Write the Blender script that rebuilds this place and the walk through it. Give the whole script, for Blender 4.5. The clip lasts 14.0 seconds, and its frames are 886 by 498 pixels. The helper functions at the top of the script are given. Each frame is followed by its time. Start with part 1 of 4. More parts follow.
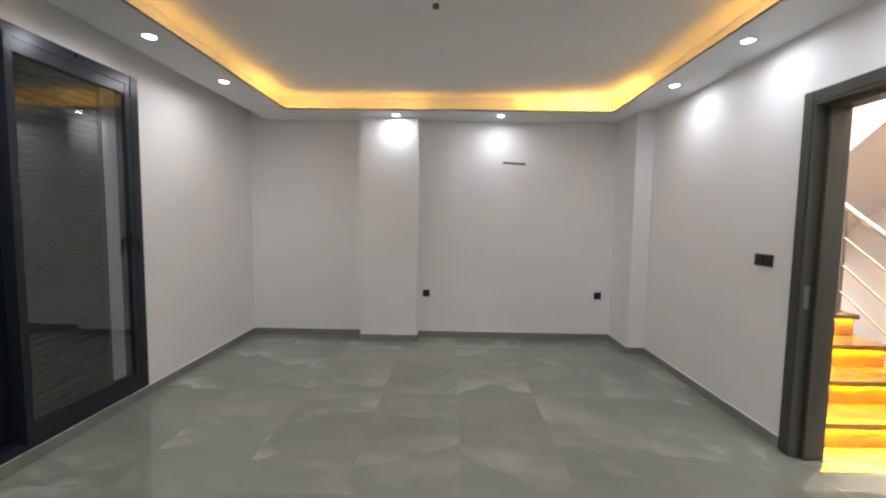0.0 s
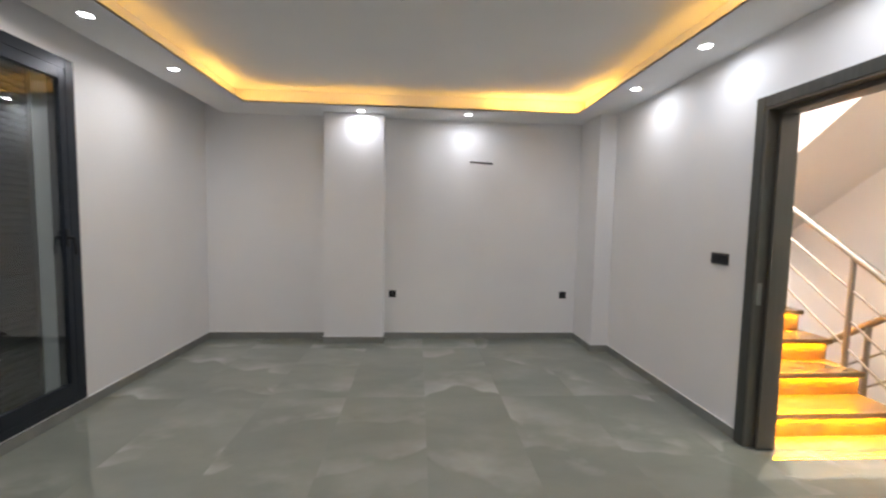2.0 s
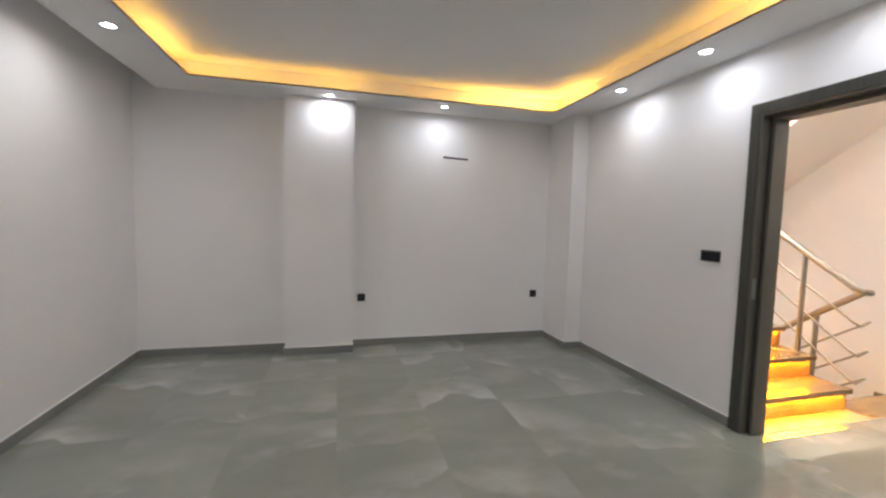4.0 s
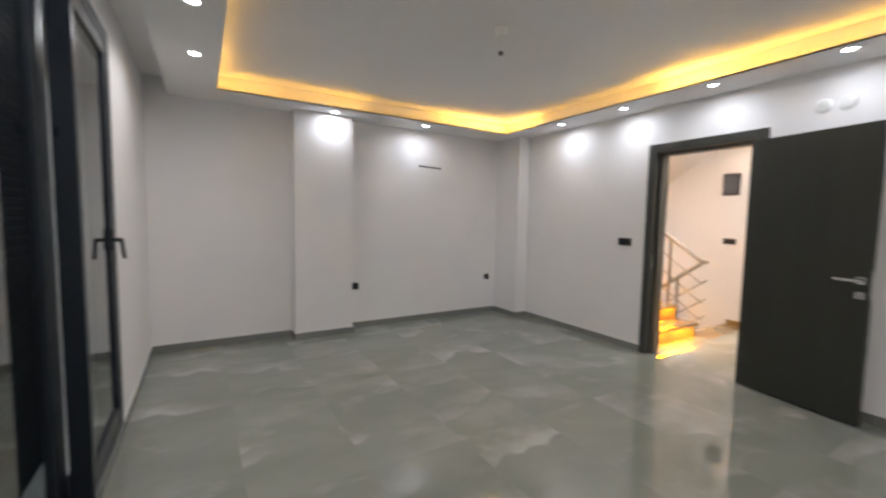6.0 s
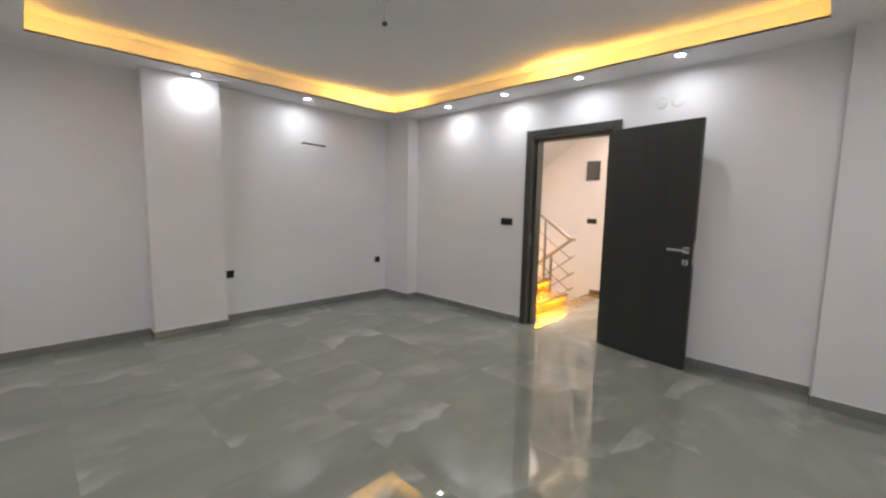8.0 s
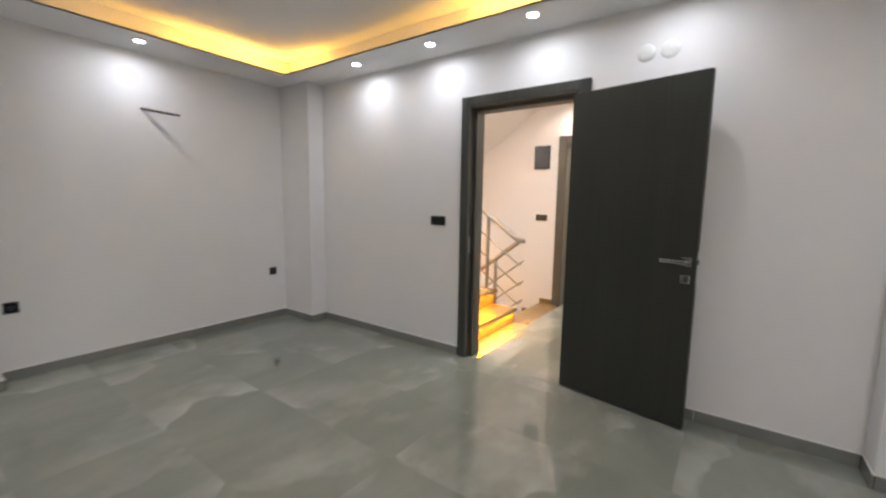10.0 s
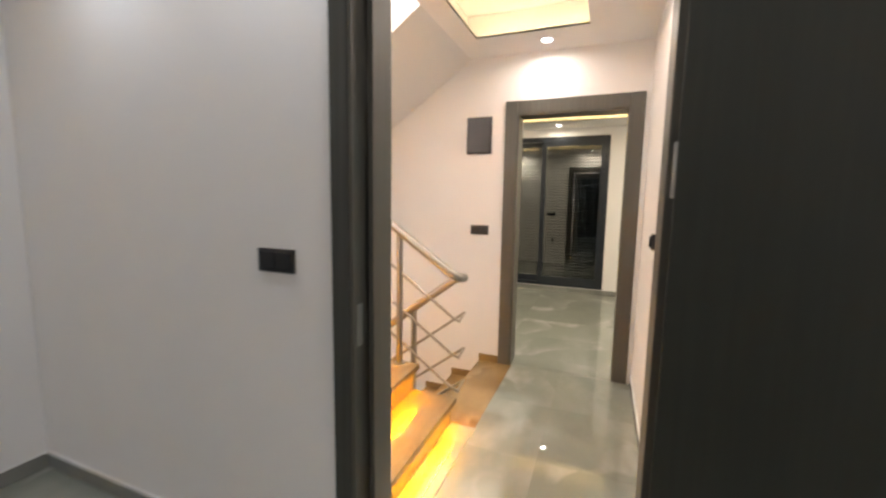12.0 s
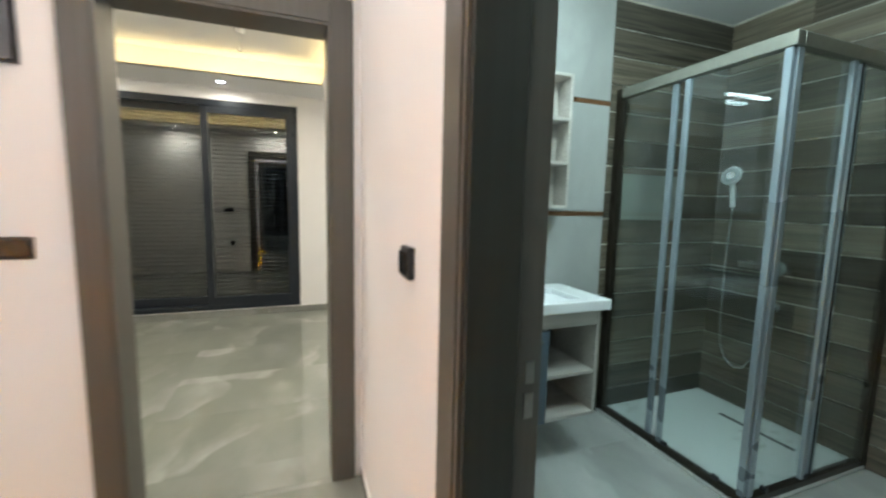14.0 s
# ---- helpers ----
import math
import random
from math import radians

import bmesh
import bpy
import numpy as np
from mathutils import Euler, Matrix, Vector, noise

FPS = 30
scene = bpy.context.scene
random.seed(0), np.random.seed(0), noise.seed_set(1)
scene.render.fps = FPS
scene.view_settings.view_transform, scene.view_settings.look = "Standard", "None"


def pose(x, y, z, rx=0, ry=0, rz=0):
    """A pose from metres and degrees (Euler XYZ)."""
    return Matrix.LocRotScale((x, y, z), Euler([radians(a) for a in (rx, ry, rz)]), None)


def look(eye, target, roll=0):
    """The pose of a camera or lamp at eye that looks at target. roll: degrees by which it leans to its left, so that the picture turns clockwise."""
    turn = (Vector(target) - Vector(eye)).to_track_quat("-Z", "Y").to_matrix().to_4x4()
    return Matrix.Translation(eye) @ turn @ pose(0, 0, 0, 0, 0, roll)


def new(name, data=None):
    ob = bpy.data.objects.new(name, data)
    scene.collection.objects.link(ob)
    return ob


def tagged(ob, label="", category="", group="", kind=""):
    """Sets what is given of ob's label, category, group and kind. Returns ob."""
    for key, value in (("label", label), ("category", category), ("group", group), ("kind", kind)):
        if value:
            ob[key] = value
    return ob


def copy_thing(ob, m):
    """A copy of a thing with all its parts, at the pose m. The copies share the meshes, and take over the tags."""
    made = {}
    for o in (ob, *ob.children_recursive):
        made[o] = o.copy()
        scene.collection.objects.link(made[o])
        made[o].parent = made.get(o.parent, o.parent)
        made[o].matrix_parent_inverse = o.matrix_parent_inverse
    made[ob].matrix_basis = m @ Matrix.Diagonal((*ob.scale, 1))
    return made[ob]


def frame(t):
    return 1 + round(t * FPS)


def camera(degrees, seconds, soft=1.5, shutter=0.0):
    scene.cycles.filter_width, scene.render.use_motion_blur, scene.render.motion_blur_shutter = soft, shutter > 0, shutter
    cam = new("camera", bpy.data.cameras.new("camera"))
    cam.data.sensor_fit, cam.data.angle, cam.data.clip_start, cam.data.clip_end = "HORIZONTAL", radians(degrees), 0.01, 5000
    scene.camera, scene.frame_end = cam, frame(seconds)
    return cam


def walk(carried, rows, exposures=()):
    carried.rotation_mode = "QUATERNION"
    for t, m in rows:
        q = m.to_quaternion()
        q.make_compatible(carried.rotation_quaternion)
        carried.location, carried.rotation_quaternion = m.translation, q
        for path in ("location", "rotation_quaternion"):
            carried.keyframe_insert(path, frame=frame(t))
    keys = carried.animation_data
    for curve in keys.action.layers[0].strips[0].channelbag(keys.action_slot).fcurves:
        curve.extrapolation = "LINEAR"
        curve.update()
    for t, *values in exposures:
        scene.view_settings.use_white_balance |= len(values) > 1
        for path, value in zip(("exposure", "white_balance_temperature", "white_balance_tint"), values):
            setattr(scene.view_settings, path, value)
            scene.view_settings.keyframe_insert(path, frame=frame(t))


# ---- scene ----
cam = camera(95.5, 14.0, soft=2.3, shutter=0.5)
PATH = [
    (0, (0.082, 0.123, 1.391), (0.044, 2.117, 1.246), 0.8),
    (0.5, (0.125, 0.132, 1.371), (0.09, 2.127, 1.228), 1.0),
    (1, (0.167, 0.167, 1.345), (0.133, 2.162, 1.203), 1.1),
    (1.5, (0.084, 0.18, 1.391), (0.092, 2.174, 1.246), 0.9),
    (2, (0.082, 0.188, 1.376), (0.209, 2.179, 1.237), 1.1),
    (2.5, (0.036, 0.253, 1.366), (0.372, 2.219, 1.221), 0.9),
    (3, (0.026, 0.415, 1.332), (0.502, 2.352, 1.182), 0.9),
    (3.5, (-0.076, 0.567, 1.354), (0.425, 2.498, 1.207), 1.1),
    (3.7, (-0.204, 0.549, 1.356), (0.299, 2.48, 1.214), 1.3),
    (5.8, (-1.792, 0.1, 1.386), (-0.907, 1.888, 1.237), 0.9),
    (6, (-1.802, 0.062, 1.369), (-0.777, 1.772, 1.219), 1.0),
    (6.5, (-1.789, 0.056, 1.35), (-0.562, 1.625, 1.172), 1.0),
    (7, (-1.794, 0.058, 1.348), (-0.493, 1.564, 1.146), 1.0),
    (7.5, (-1.791, 0.061, 1.335), (-0.416, 1.498, 1.124), 1.1),
    (10, (-0.674, 0.722, 1.327), (0.94, 1.879, 1.089), 0.9),
    (10.5, (-0.191, 1.003, 1.361), (1.477, 2.081, 1.121), 0.9),
    (11, (0.257, 1.265, 1.333), (1.971, 2.269, 1.098), 0.8),
    (11.5, (0.717, 1.537, 1.349), (2.489, 2.434, 1.114), 0.9),
    (12, (1.111, 1.792, 1.359), (2.957, 2.525, 1.125), 0.9),
    (12.5, (1.546, 1.951, 1.351), (3.473, 2.433, 1.113), 0.8),
    (12.8, (1.76, 2.005, 1.352), (3.726, 2.281, 1.111), 0.9),
    (13, (1.914, 2.011, 1.343), (3.900, 2.049, 1.107), 1.2),
    (13.5, (2.255, 1.957, 1.306), (4.2, 1.559, 1.064), 0.9),
    (14, (2.529, 1.812, 1.317), (4.392, 1.121, 1.089), 1.2),
]
EXPOSURES = [(0, 0.21, 6500, 10), (11.0, 0.15, 6550, 10), (12.0, 0.02, 6650, 9), (12.5, -0.08, 6400, 8), (13.0, -0.16, 6100, 6), (13.5, -0.34, 5600, 4), (14.0, 0.07, 5800, 5)]
walk(cam, [(t, look(eye, target, roll)) for t, eye, target, roll in PATH], EXPOSURES)


# ---- world, exposure ----
world = bpy.data.worlds.new("night")
world.use_nodes = True
scene.world = world
world.node_tree.nodes["Background"].inputs["Color"].default_value = (0.01, 0.013, 0.02, 1)
world.node_tree.nodes["Background"].inputs["Strength"].default_value = 0.05

SPOT_W, SPOT_COL = 2.3, (0.915, 0.965, 1.06)
# power of the unseen south pair, raised to fill the room
FILL_W, BACK_COL = 9.0, (0.965, 0.965, 0.985)
WEST_W = 3.1
COVE_W, COVE_COL = 0.62, (1.0, 0.52, 0.085)
STEP_GLOW, STEP_COL = 215.0, (1.0, 0.43, 0.0)
HALL_COL = (1.0, 0.895, 0.83)


# ---- materials ----
def material(name, rough=0.5, metal=0.0, color=(0.5, 0.5, 0.5)):
    m = bpy.data.materials.new(name)
    m.use_nodes = True
    t = m.node_tree
    b = t.nodes["Principled BSDF"]
    b.inputs["Base Color"].default_value = (*color, 1)
    b.inputs["Roughness"].default_value = rough
    b.inputs["Metallic"].default_value = metal
    return m, t, b


def node(t, kind, **inputs):
    n = t.nodes.new(kind)
    for k, v in inputs.items():
        n.inputs[k.replace("_", " ")].default_value = v
    return n


def ramp(t, src, stops):
    r = t.nodes.new("ShaderNodeValToRGB")
    t.links.new(src, r.inputs[0])
    e = r.color_ramp.elements
    e[0].position, e[0].color = stops[0][0], (*stops[0][1], 1)
    e[1].position, e[1].color = stops[-1][0], (*stops[-1][1], 1)
    for p, c in stops[1:-1]:
        k = e.new(p)
        k.color = (*c, 1)
    return r.outputs[0]


def coords(t, scale=(1, 1, 1), turn=(0, 0, 0), vary=0.0, kind="Object"):
    c = t.nodes.new("ShaderNodeTexCoord")
    out = c.outputs[kind]
    if vary:
        info = t.nodes.new("ShaderNodeObjectInfo")
        mul = t.nodes.new("ShaderNodeVectorMath")
        mul.operation = "SCALE"
        mul.inputs[0].default_value = (1.0, 2.7, 5.3)
        t.links.new(info.outputs["Random"], mul.inputs["Scale"])
        mul2 = t.nodes.new("ShaderNodeVectorMath")
        mul2.operation = "SCALE"
        mul2.inputs["Scale"].default_value = vary
        t.links.new(mul.outputs[0], mul2.inputs[0])
        add = t.nodes.new("ShaderNodeVectorMath")
        t.links.new(out, add.inputs[0])
        t.links.new(mul2.outputs[0], add.inputs[1])
        out = add.outputs[0]
    mp = t.nodes.new("ShaderNodeMapping")
    mp.inputs["Scale"].default_value = scale
    mp.inputs["Rotation"].default_value = [radians(a) for a in turn]
    t.links.new(out, mp.inputs[0])
    return mp.outputs[0]


def noise_tex(t, vec, scale, detail=4.0, rough=0.55, distortion=0.0):
    n = node(t, "ShaderNodeTexNoise", Scale=scale, Detail=detail, Roughness=rough, Distortion=distortion)
    t.links.new(vec, n.inputs["Vector"])
    return n.outputs[0]


def bump(t, b, src, strength, dist=0.002):
    n = node(t, "ShaderNodeBump", Strength=strength, Distance=dist)
    t.links.new(src, n.inputs["Height"])
    t.links.new(n.outputs[0], b.inputs["Normal"])


def mix(t, fac, a, c, mode="MIX"):
    n = t.nodes.new("ShaderNodeMix")
    n.data_type, n.blend_type = "RGBA", mode
    for s, v in ((n.inputs[0], fac), (n.inputs[6], a), (n.inputs[7], c)):
        if isinstance(v, (int, float)):
            s.default_value = v
        elif isinstance(v, tuple):
            s.default_value = (*v, 1)
        else:
            t.links.new(v, s)
    return n.outputs[2]


def plaster(name, color):
    m, t, b = material(name, 0.62)
    v = coords(t)
    big = noise_tex(t, v, 0.9, 3)
    fine = noise_tex(t, v, 55, 4)
    c = ramp(t, big, [(0.3, tuple(k * 0.95 for k in color)), (0.7, color)])
    t.links.new(c, b.inputs["Base Color"])
    bump(t, b, mix(t, 0.35, fine, noise_tex(t, v, 14, 2)), 0.12, 0.003)
    b.inputs["Specular IOR Level"].default_value = 0.3
    return m


def tile_stone(name, base, vein, dark, rough, scale=1.0, vary=40.0, turn=35):
    """Polished porcelain with drifting cloudy veins, different on every tile."""
    m, t, b = material(name, rough)
    v = coords(t, (1.0, 2.6, 1.0), (0, 0, turn), vary)
    cloud = noise_tex(t, v, 0.75 * scale, 4, 0.5, 0.6)
    c = ramp(t, cloud, [(0.35, dark), (0.62, base)])
    # feathered veins: sharp on one side, fading out on the other, in loose patches
    for k, (lean, per_m, reach) in enumerate(((turn, 0.95, 0.68), (turn - 24, 1.3, 0.44))):
        w = coords(t, (1, 1, 1), (0, 0, lean), vary * (1 + 0.6 * k))
        sep = t.nodes.new("ShaderNodeSeparateXYZ")
        t.links.new(w, sep.inputs[0])
        sway = noise_tex(t, w, 0.9 * scale, 3, 0.5)
        k1 = t.nodes.new("ShaderNodeMath")
        k1.operation = "MULTIPLY_ADD"
        t.links.new(sep.outputs[1], k1.inputs[0])
        k1.inputs[1].default_value = per_m * scale
        k2 = t.nodes.new("ShaderNodeMath")
        k2.operation = "MULTIPLY"
        t.links.new(sway, k2.inputs[0])
        k2.inputs[1].default_value = 2.2
        t.links.new(k2.outputs[0], k1.inputs[2])
        saw = t.nodes.new("ShaderNodeMath")
        saw.operation = "FRACT"
        t.links.new(k1.outputs[0], saw.inputs[0])
        edge = ramp(t, saw.outputs[0], [(0.0, (0.10,) * 3), (0.03, (reach * 0.9,) * 3), (0.22, (reach * 0.45,) * 3), (0.62, (0, 0, 0)), (1.0, (0, 0, 0))])
        patch = ramp(t, noise_tex(t, coords(t, (1.0, 1.5, 1), (0, 0, lean), vary * (2.1 + k)), 1.25 * scale, 4, 0.6), [(0.47, (0, 0, 0)), (0.66, (1, 1, 1))])
        c = mix(t, mix(t, 1.0, edge, patch, "MULTIPLY"), c, vein)
    mottle = noise_tex(t, coords(t, (1, 1.6, 1), (0, 0, turn), vary), 4.0, 5, 0.6, 0.3)
    c = mix(t, 0.28, c, ramp(t, mottle, [(0.3, (0.72, 0.72, 0.72)), (0.7, (1, 1, 1))]), "MULTIPLY")
    speck = noise_tex(t, coords(t, vary=vary), 120, 2)
    c = mix(t, 0.07, c, ramp(t, speck, [(0.4, (0.7, 0.7, 0.7)), (0.6, (1, 1, 1))]), "MULTIPLY")
    t.links.new(c, b.inputs["Base Color"])
    r = ramp(t, noise_tex(t, v, 3.0, 3), [(0.3, (rough * 0.8,) * 3), (0.75, (rough * 1.35,) * 3)])
    t.links.new(r, b.inputs["Roughness"])
    b.inputs["Specular IOR Level"].default_value = 0.95
    return m


def wood_grain(name, dark, light, rough, along="z", contrast=0.0, vary=9.0):
    m, t, b = material(name, rough)
    s = {"x": (1.2, 40, 40), "y": (40, 1.2, 40), "z": (40, 40, 1.2)}[along]
    v = coords(t, s, (0, 0, 0), vary)
    g = noise_tex(t, v, 1.6, 5, 0.6, 0.4)
    v2 = coords(t, tuple(k / 6 for k in s), (0, 0, 0), vary)
    g2 = noise_tex(t, v2, 1.0, 3, 0.5, 0.8)
    c = ramp(t, mix(t, 0.4, g, g2), [(0.32, dark), (0.68, light)])
    if contrast:
        info = t.nodes.new("ShaderNodeObjectInfo")
        tone = ramp(t, info.outputs["Random"], [(0.0, (1 - contrast,) * 3), (1.0, (1.0, 0.98, 0.95))])
        c = mix(t, 1.0, c, tone, "MULTIPLY")
    t.links.new(c, b.inputs["Base Color"])
    bump(t, b, g, 0.15, 0.001)
    return m


def plain(name, color, rough, metal=0.0, grain=30.0, amount=0.1):
    m, t, b = material(name, rough, metal, color)
    n = noise_tex(t, coords(t), grain, 3)
    t.links.new(ramp(t, n, [(0.3, tuple(k * (1 - amount) for k in color)), (0.7, color)]), b.inputs["Base Color"])
    t.links.new(ramp(t, noise_tex(t, coords(t), grain / 4, 3), [(0.3, (rough * 0.85,) * 3), (0.7, (min(1, rough * 1.2),) * 3)]), b.inputs["Roughness"])
    return m


def glass(name, tint, rough=0.0, ior=1.45):
    m, t, b = material(name, rough, 0, tint)
    b.inputs["Transmission Weight"].default_value = 1
    b.inputs["IOR"].default_value = ior
    return m


def glow(name, color, strength):
    m, t, b = material(name, 0.4, 0, (0.9, 0.9, 0.9))
    b.inputs["Emission Color"].default_value = (*color, 1)
    b.inputs["Emission Strength"].default_value = strength
    return m


WALL = plaster("wall_paint", (0.885, 0.872, 0.875))
CEIL = plaster("ceiling_paint", (0.89, 0.88, 0.87))
HALLWALL = plaster("hall_paint", (0.87, 0.85, 0.835))
FLOOR = tile_stone("grey_porcelain", (0.285, 0.297, 0.258), (0.57, 0.58, 0.535), (0.250, 0.262, 0.227), 0.008)
SKIRT = tile_stone("grey_skirting", (0.245, 0.248, 0.228), (0.38, 0.38, 0.36), (0.21, 0.213, 0.198), 0.18)
GROUT = plain("grout", (0.225, 0.23, 0.21), 0.4)
BROWN = tile_stone("brown_marble", (0.31, 0.20, 0.080), (0.46, 0.33, 0.165), (0.20, 0.125, 0.05), 0.14, 1.6)
DOORWOOD = wood_grain("anthracite_wood", (0.0205, 0.0220, 0.0167), (0.0290, 0.0305, 0.0237), 0.45)
FRAMEWOOD = wood_grain("frame_wood", (0.034, 0.035, 0.030), (0.066, 0.066, 0.058), 0.40)
HALLWOOD = wood_grain("brown_frame_wood", (0.076, 0.071, 0.059), (0.104, 0.097, 0.082), 0.42)
ALU = plain("anthracite_aluminium", (0.020, 0.026, 0.036), 0.32, 0.3)
ALUD = plain("black_gasket", (0.008, 0.009, 0.010), 0.5)
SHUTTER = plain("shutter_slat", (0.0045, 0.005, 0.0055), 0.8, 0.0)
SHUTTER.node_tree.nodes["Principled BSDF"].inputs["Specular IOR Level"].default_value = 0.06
GLASS = glass("window_glass", (0.53, 0.59, 0.58), ior=1.85)
CHROME = plain("chrome", (0.72, 0.72, 0.72), 0.16, 1.0)
STEEL = plain("stainless_steel", (0.37, 0.35, 0.32), 0.36, 1.0, 60.0, 0.04)
PLATE = plain("zinc_plate", (0.34, 0.33, 0.31), 0.45, 0.5)
BLACKP = plain("black_plastic", (0.016, 0.016, 0.019), 0.34)
BLACKR = plain("black_rocker", (0.009, 0.009, 0.011), 0.22)
BLACKG = plain("black_gloss_panel", (0.010, 0.008, 0.010), 0.04)
WHITEP = plain("white_plastic", (0.86, 0.86, 0.85), 0.35)
RINGW = plain("white_ring", (0.8, 0.8, 0.8), 0.4)
LENS = glow("lamp_lens", (0.95, 0.97, 1.0), 22.0)
STRIP = glow("amber_led", STEP_COL, STEP_GLOW)
PANELLIGHT = glow("bath_lamp", (0.85, 1.0, 0.97), 30.0)


# ---- mesh helpers ----
def box(bm, x0, x1, y0, y1, z0, z1):
    v = [bm.verts.new(p) for p in ((x0, y0, z0), (x1, y0, z0), (x1, y1, z0), (x0, y1, z0), (x0, y0, z1), (x1, y0, z1), (x1, y1, z1), (x0, y1, z1))]
    for f in ((0, 3, 2, 1), (4, 5, 6, 7), (0, 1, 5, 4), (1, 2, 6, 5), (2, 3, 7, 6), (3, 0, 4, 7)):
        bm.faces.new([v[i] for i in f])
    return bm


def boxes(*b, bevel=0.0):
    bm = bmesh.new()
    for q in b:
        box(bm, *q)
    if bevel:
        bmesh.ops.bevel(bm, geom=bm.edges[:], offset=bevel, segments=2, affect="EDGES", profile=0.5)
    return bm


def tube(bm, p0, p1, r, seg=14, r1=None):
    p0, p1 = Vector(p0), Vector(p1)
    d = p1 - p0
    m = Matrix.Translation((p0 + p1) / 2) @ d.to_track_quat("Z", "Y").to_matrix().to_4x4()
    bmesh.ops.create_cone(bm, cap_ends=True, segments=seg, radius1=r, radius2=r if r1 is None else r1, depth=d.length, matrix=m)
    return bm


def tubes(*t, seg=14):
    bm = bmesh.new()
    for p0, p1, r in t:
        tube(bm, p0, p1, r, seg)
    return bm


def pipe(points, r, seg=12):
    """A bent pipe through the points, with a ball at every bend."""
    bm = bmesh.new()
    for a, c in zip(points, points[1:]):
        tube(bm, a, c, r, seg)
    for p in points[1:-1]:
        bmesh.ops.create_uvsphere(bm, u_segments=seg, v_segments=8, radius=r * 1.01, matrix=Matrix.Translation(p))
    return bm


def lathe(profile, seg=24):
    """A turned body about z from (radius, height) pairs."""
    bm = bmesh.new()
    rings = [[bm.verts.new((r * math.cos(2 * math.pi * i / seg), r * math.sin(2 * math.pi * i / seg), z)) for i in range(seg)] for r, z in profile]
    for a, c in zip(rings, rings[1:]):
        for i in range(seg):
            bm.faces.new((a[i], a[(i + 1) % seg], c[(i + 1) % seg], c[i]))
    bm.faces.new(rings[0][::-1])
    bm.faces.new(rings[-1])
    return bm


def prism(pts, axis, a0, a1):
    """A solid from an outline in the other two axes, drawn out along axis."""
    bm = bmesh.new()
    def put(p, a):
        q = list(p)
        q.insert("xyz".index(axis), a)
        return bm.verts.new(q)
    lo, hi = [put(p, a0) for p in pts], [put(p, a1) for p in pts]
    bm.faces.new(lo)
    bm.faces.new(hi[::-1])
    for i in range(len(pts)):
        j = (i + 1) % len(pts)
        bm.faces.new((lo[i], hi[i], hi[j], lo[j]))
    bmesh.ops.recalc_face_normals(bm, faces=bm.faces[:])
    return bm


def finish(name, bm, mat, smooth=False):
    bmesh.ops.recalc_face_normals(bm, faces=bm.faces[:])
    me = bpy.data.meshes.new(name)
    bm.to_mesh(me)
    bm.free()
    me.materials.append(mat)
    if smooth:
        for p in me.polygons:
            p.use_smooth = True
        me.set_sharp_from_angle(angle=radians(40))
    return me


def root_of(ob):
    while ob.parent:
        ob = ob.parent
    return ob


def part(name, bm, mat, parent, label="", smooth=False):
    """A mesh, given in world places, as a part of a thing."""
    base = root_of(parent).matrix_basis.inverted()
    bm.transform(base)
    ob = new(name, finish(name, bm, mat, smooth))
    ob.parent = parent
    return tagged(ob, label)


def thing(name, at, label="", category="", group="", kind=""):
    ob = new(name)
    ob.empty_display_size = 0.1
    ob.matrix_basis = pose(*at)
    return tagged(ob, label, category, group, kind)


def solid(name, bm, mat, label="", category="", kind="", smooth=False, group=""):
    """A thing of one mesh, its origin at the middle of its base."""
    xs = [v.co for v in bm.verts]
    lo = Vector([min(c[i] for c in xs) for i in range(3)])
    hi = Vector([max(c[i] for c in xs) for i in range(3)])
    at = Vector(((lo.x + hi.x) / 2, (lo.y + hi.y) / 2, lo.z))
    bm.transform(Matrix.Translation(-at))
    ob = new(name, finish(name, bm, mat, smooth))
    ob.location = at
    return tagged(ob, label, category, group, kind)


def area(name, at, target, sx, sy, watts, color, spread=180):
    d = bpy.data.lights.new(name, "AREA")
    d.shape, d.size, d.size_y, d.energy, d.color, d.spread = "RECTANGLE", sx, sy, watts, color, radians(spread)
    ob = new(name, d)
    ob.matrix_basis = look(at, target)
    return ob


# ---- structure: walls ----
W0, W1 = -2.255, 2.145          # bedroom x
S0, N1 = -0.42, 4.825          # bedroom y
H1, H2 = 2.30, 4.36            # hall x
HS = 1.53                      # hall south wall
TOP = 2.67                     # slab
SOF = 2.51                     # dropped ceiling
D_LO, D_HI = 1.62, 2.50        # rough door openings in y
FZ0, FZ1 = 0.08, 2.39          # sliding doors


def wall(name, *b, mat=WALL, label="painted plaster wall"):
    return solid(name, boxes(*b), mat, label, "wall", "structure")


wall("wall_west", (W0 - 0.34, W0, S0 - 0.2, 1.20, 0, 2.9), (W0 - 0.34, W0, 3.12, N1 + 0.2, 0, 2.9), (W0 - 0.34, W0, 1.20, 3.12, 0, FZ0 - 0.002), (W0 - 0.34, W0, 1.20, 3.12, FZ1, 2.9),
     label="pale grey painted plaster wall round a sliding door")
wall("wall_north", (W0, W1, N1, N1 + 0.2, 0, 2.9), label="pale grey painted plaster wall with sockets")
wall("wall_south", (W0, W1, S0 - 0.2, S0, 0, 2.9), label="pale grey painted plaster wall")
wall("wall_east", (W1, H1, S0 - 0.2, D_LO, -1.8, 2.9), (W1, H1, D_HI, 5.9, -1.8, 5.3), (W1, H1, D_LO, D_HI, 2.09, 2.9), (W1, H1, S0 - 0.2, D_HI, 2.9, 5.3),
     label="pale grey painted plaster wall with a doorway")
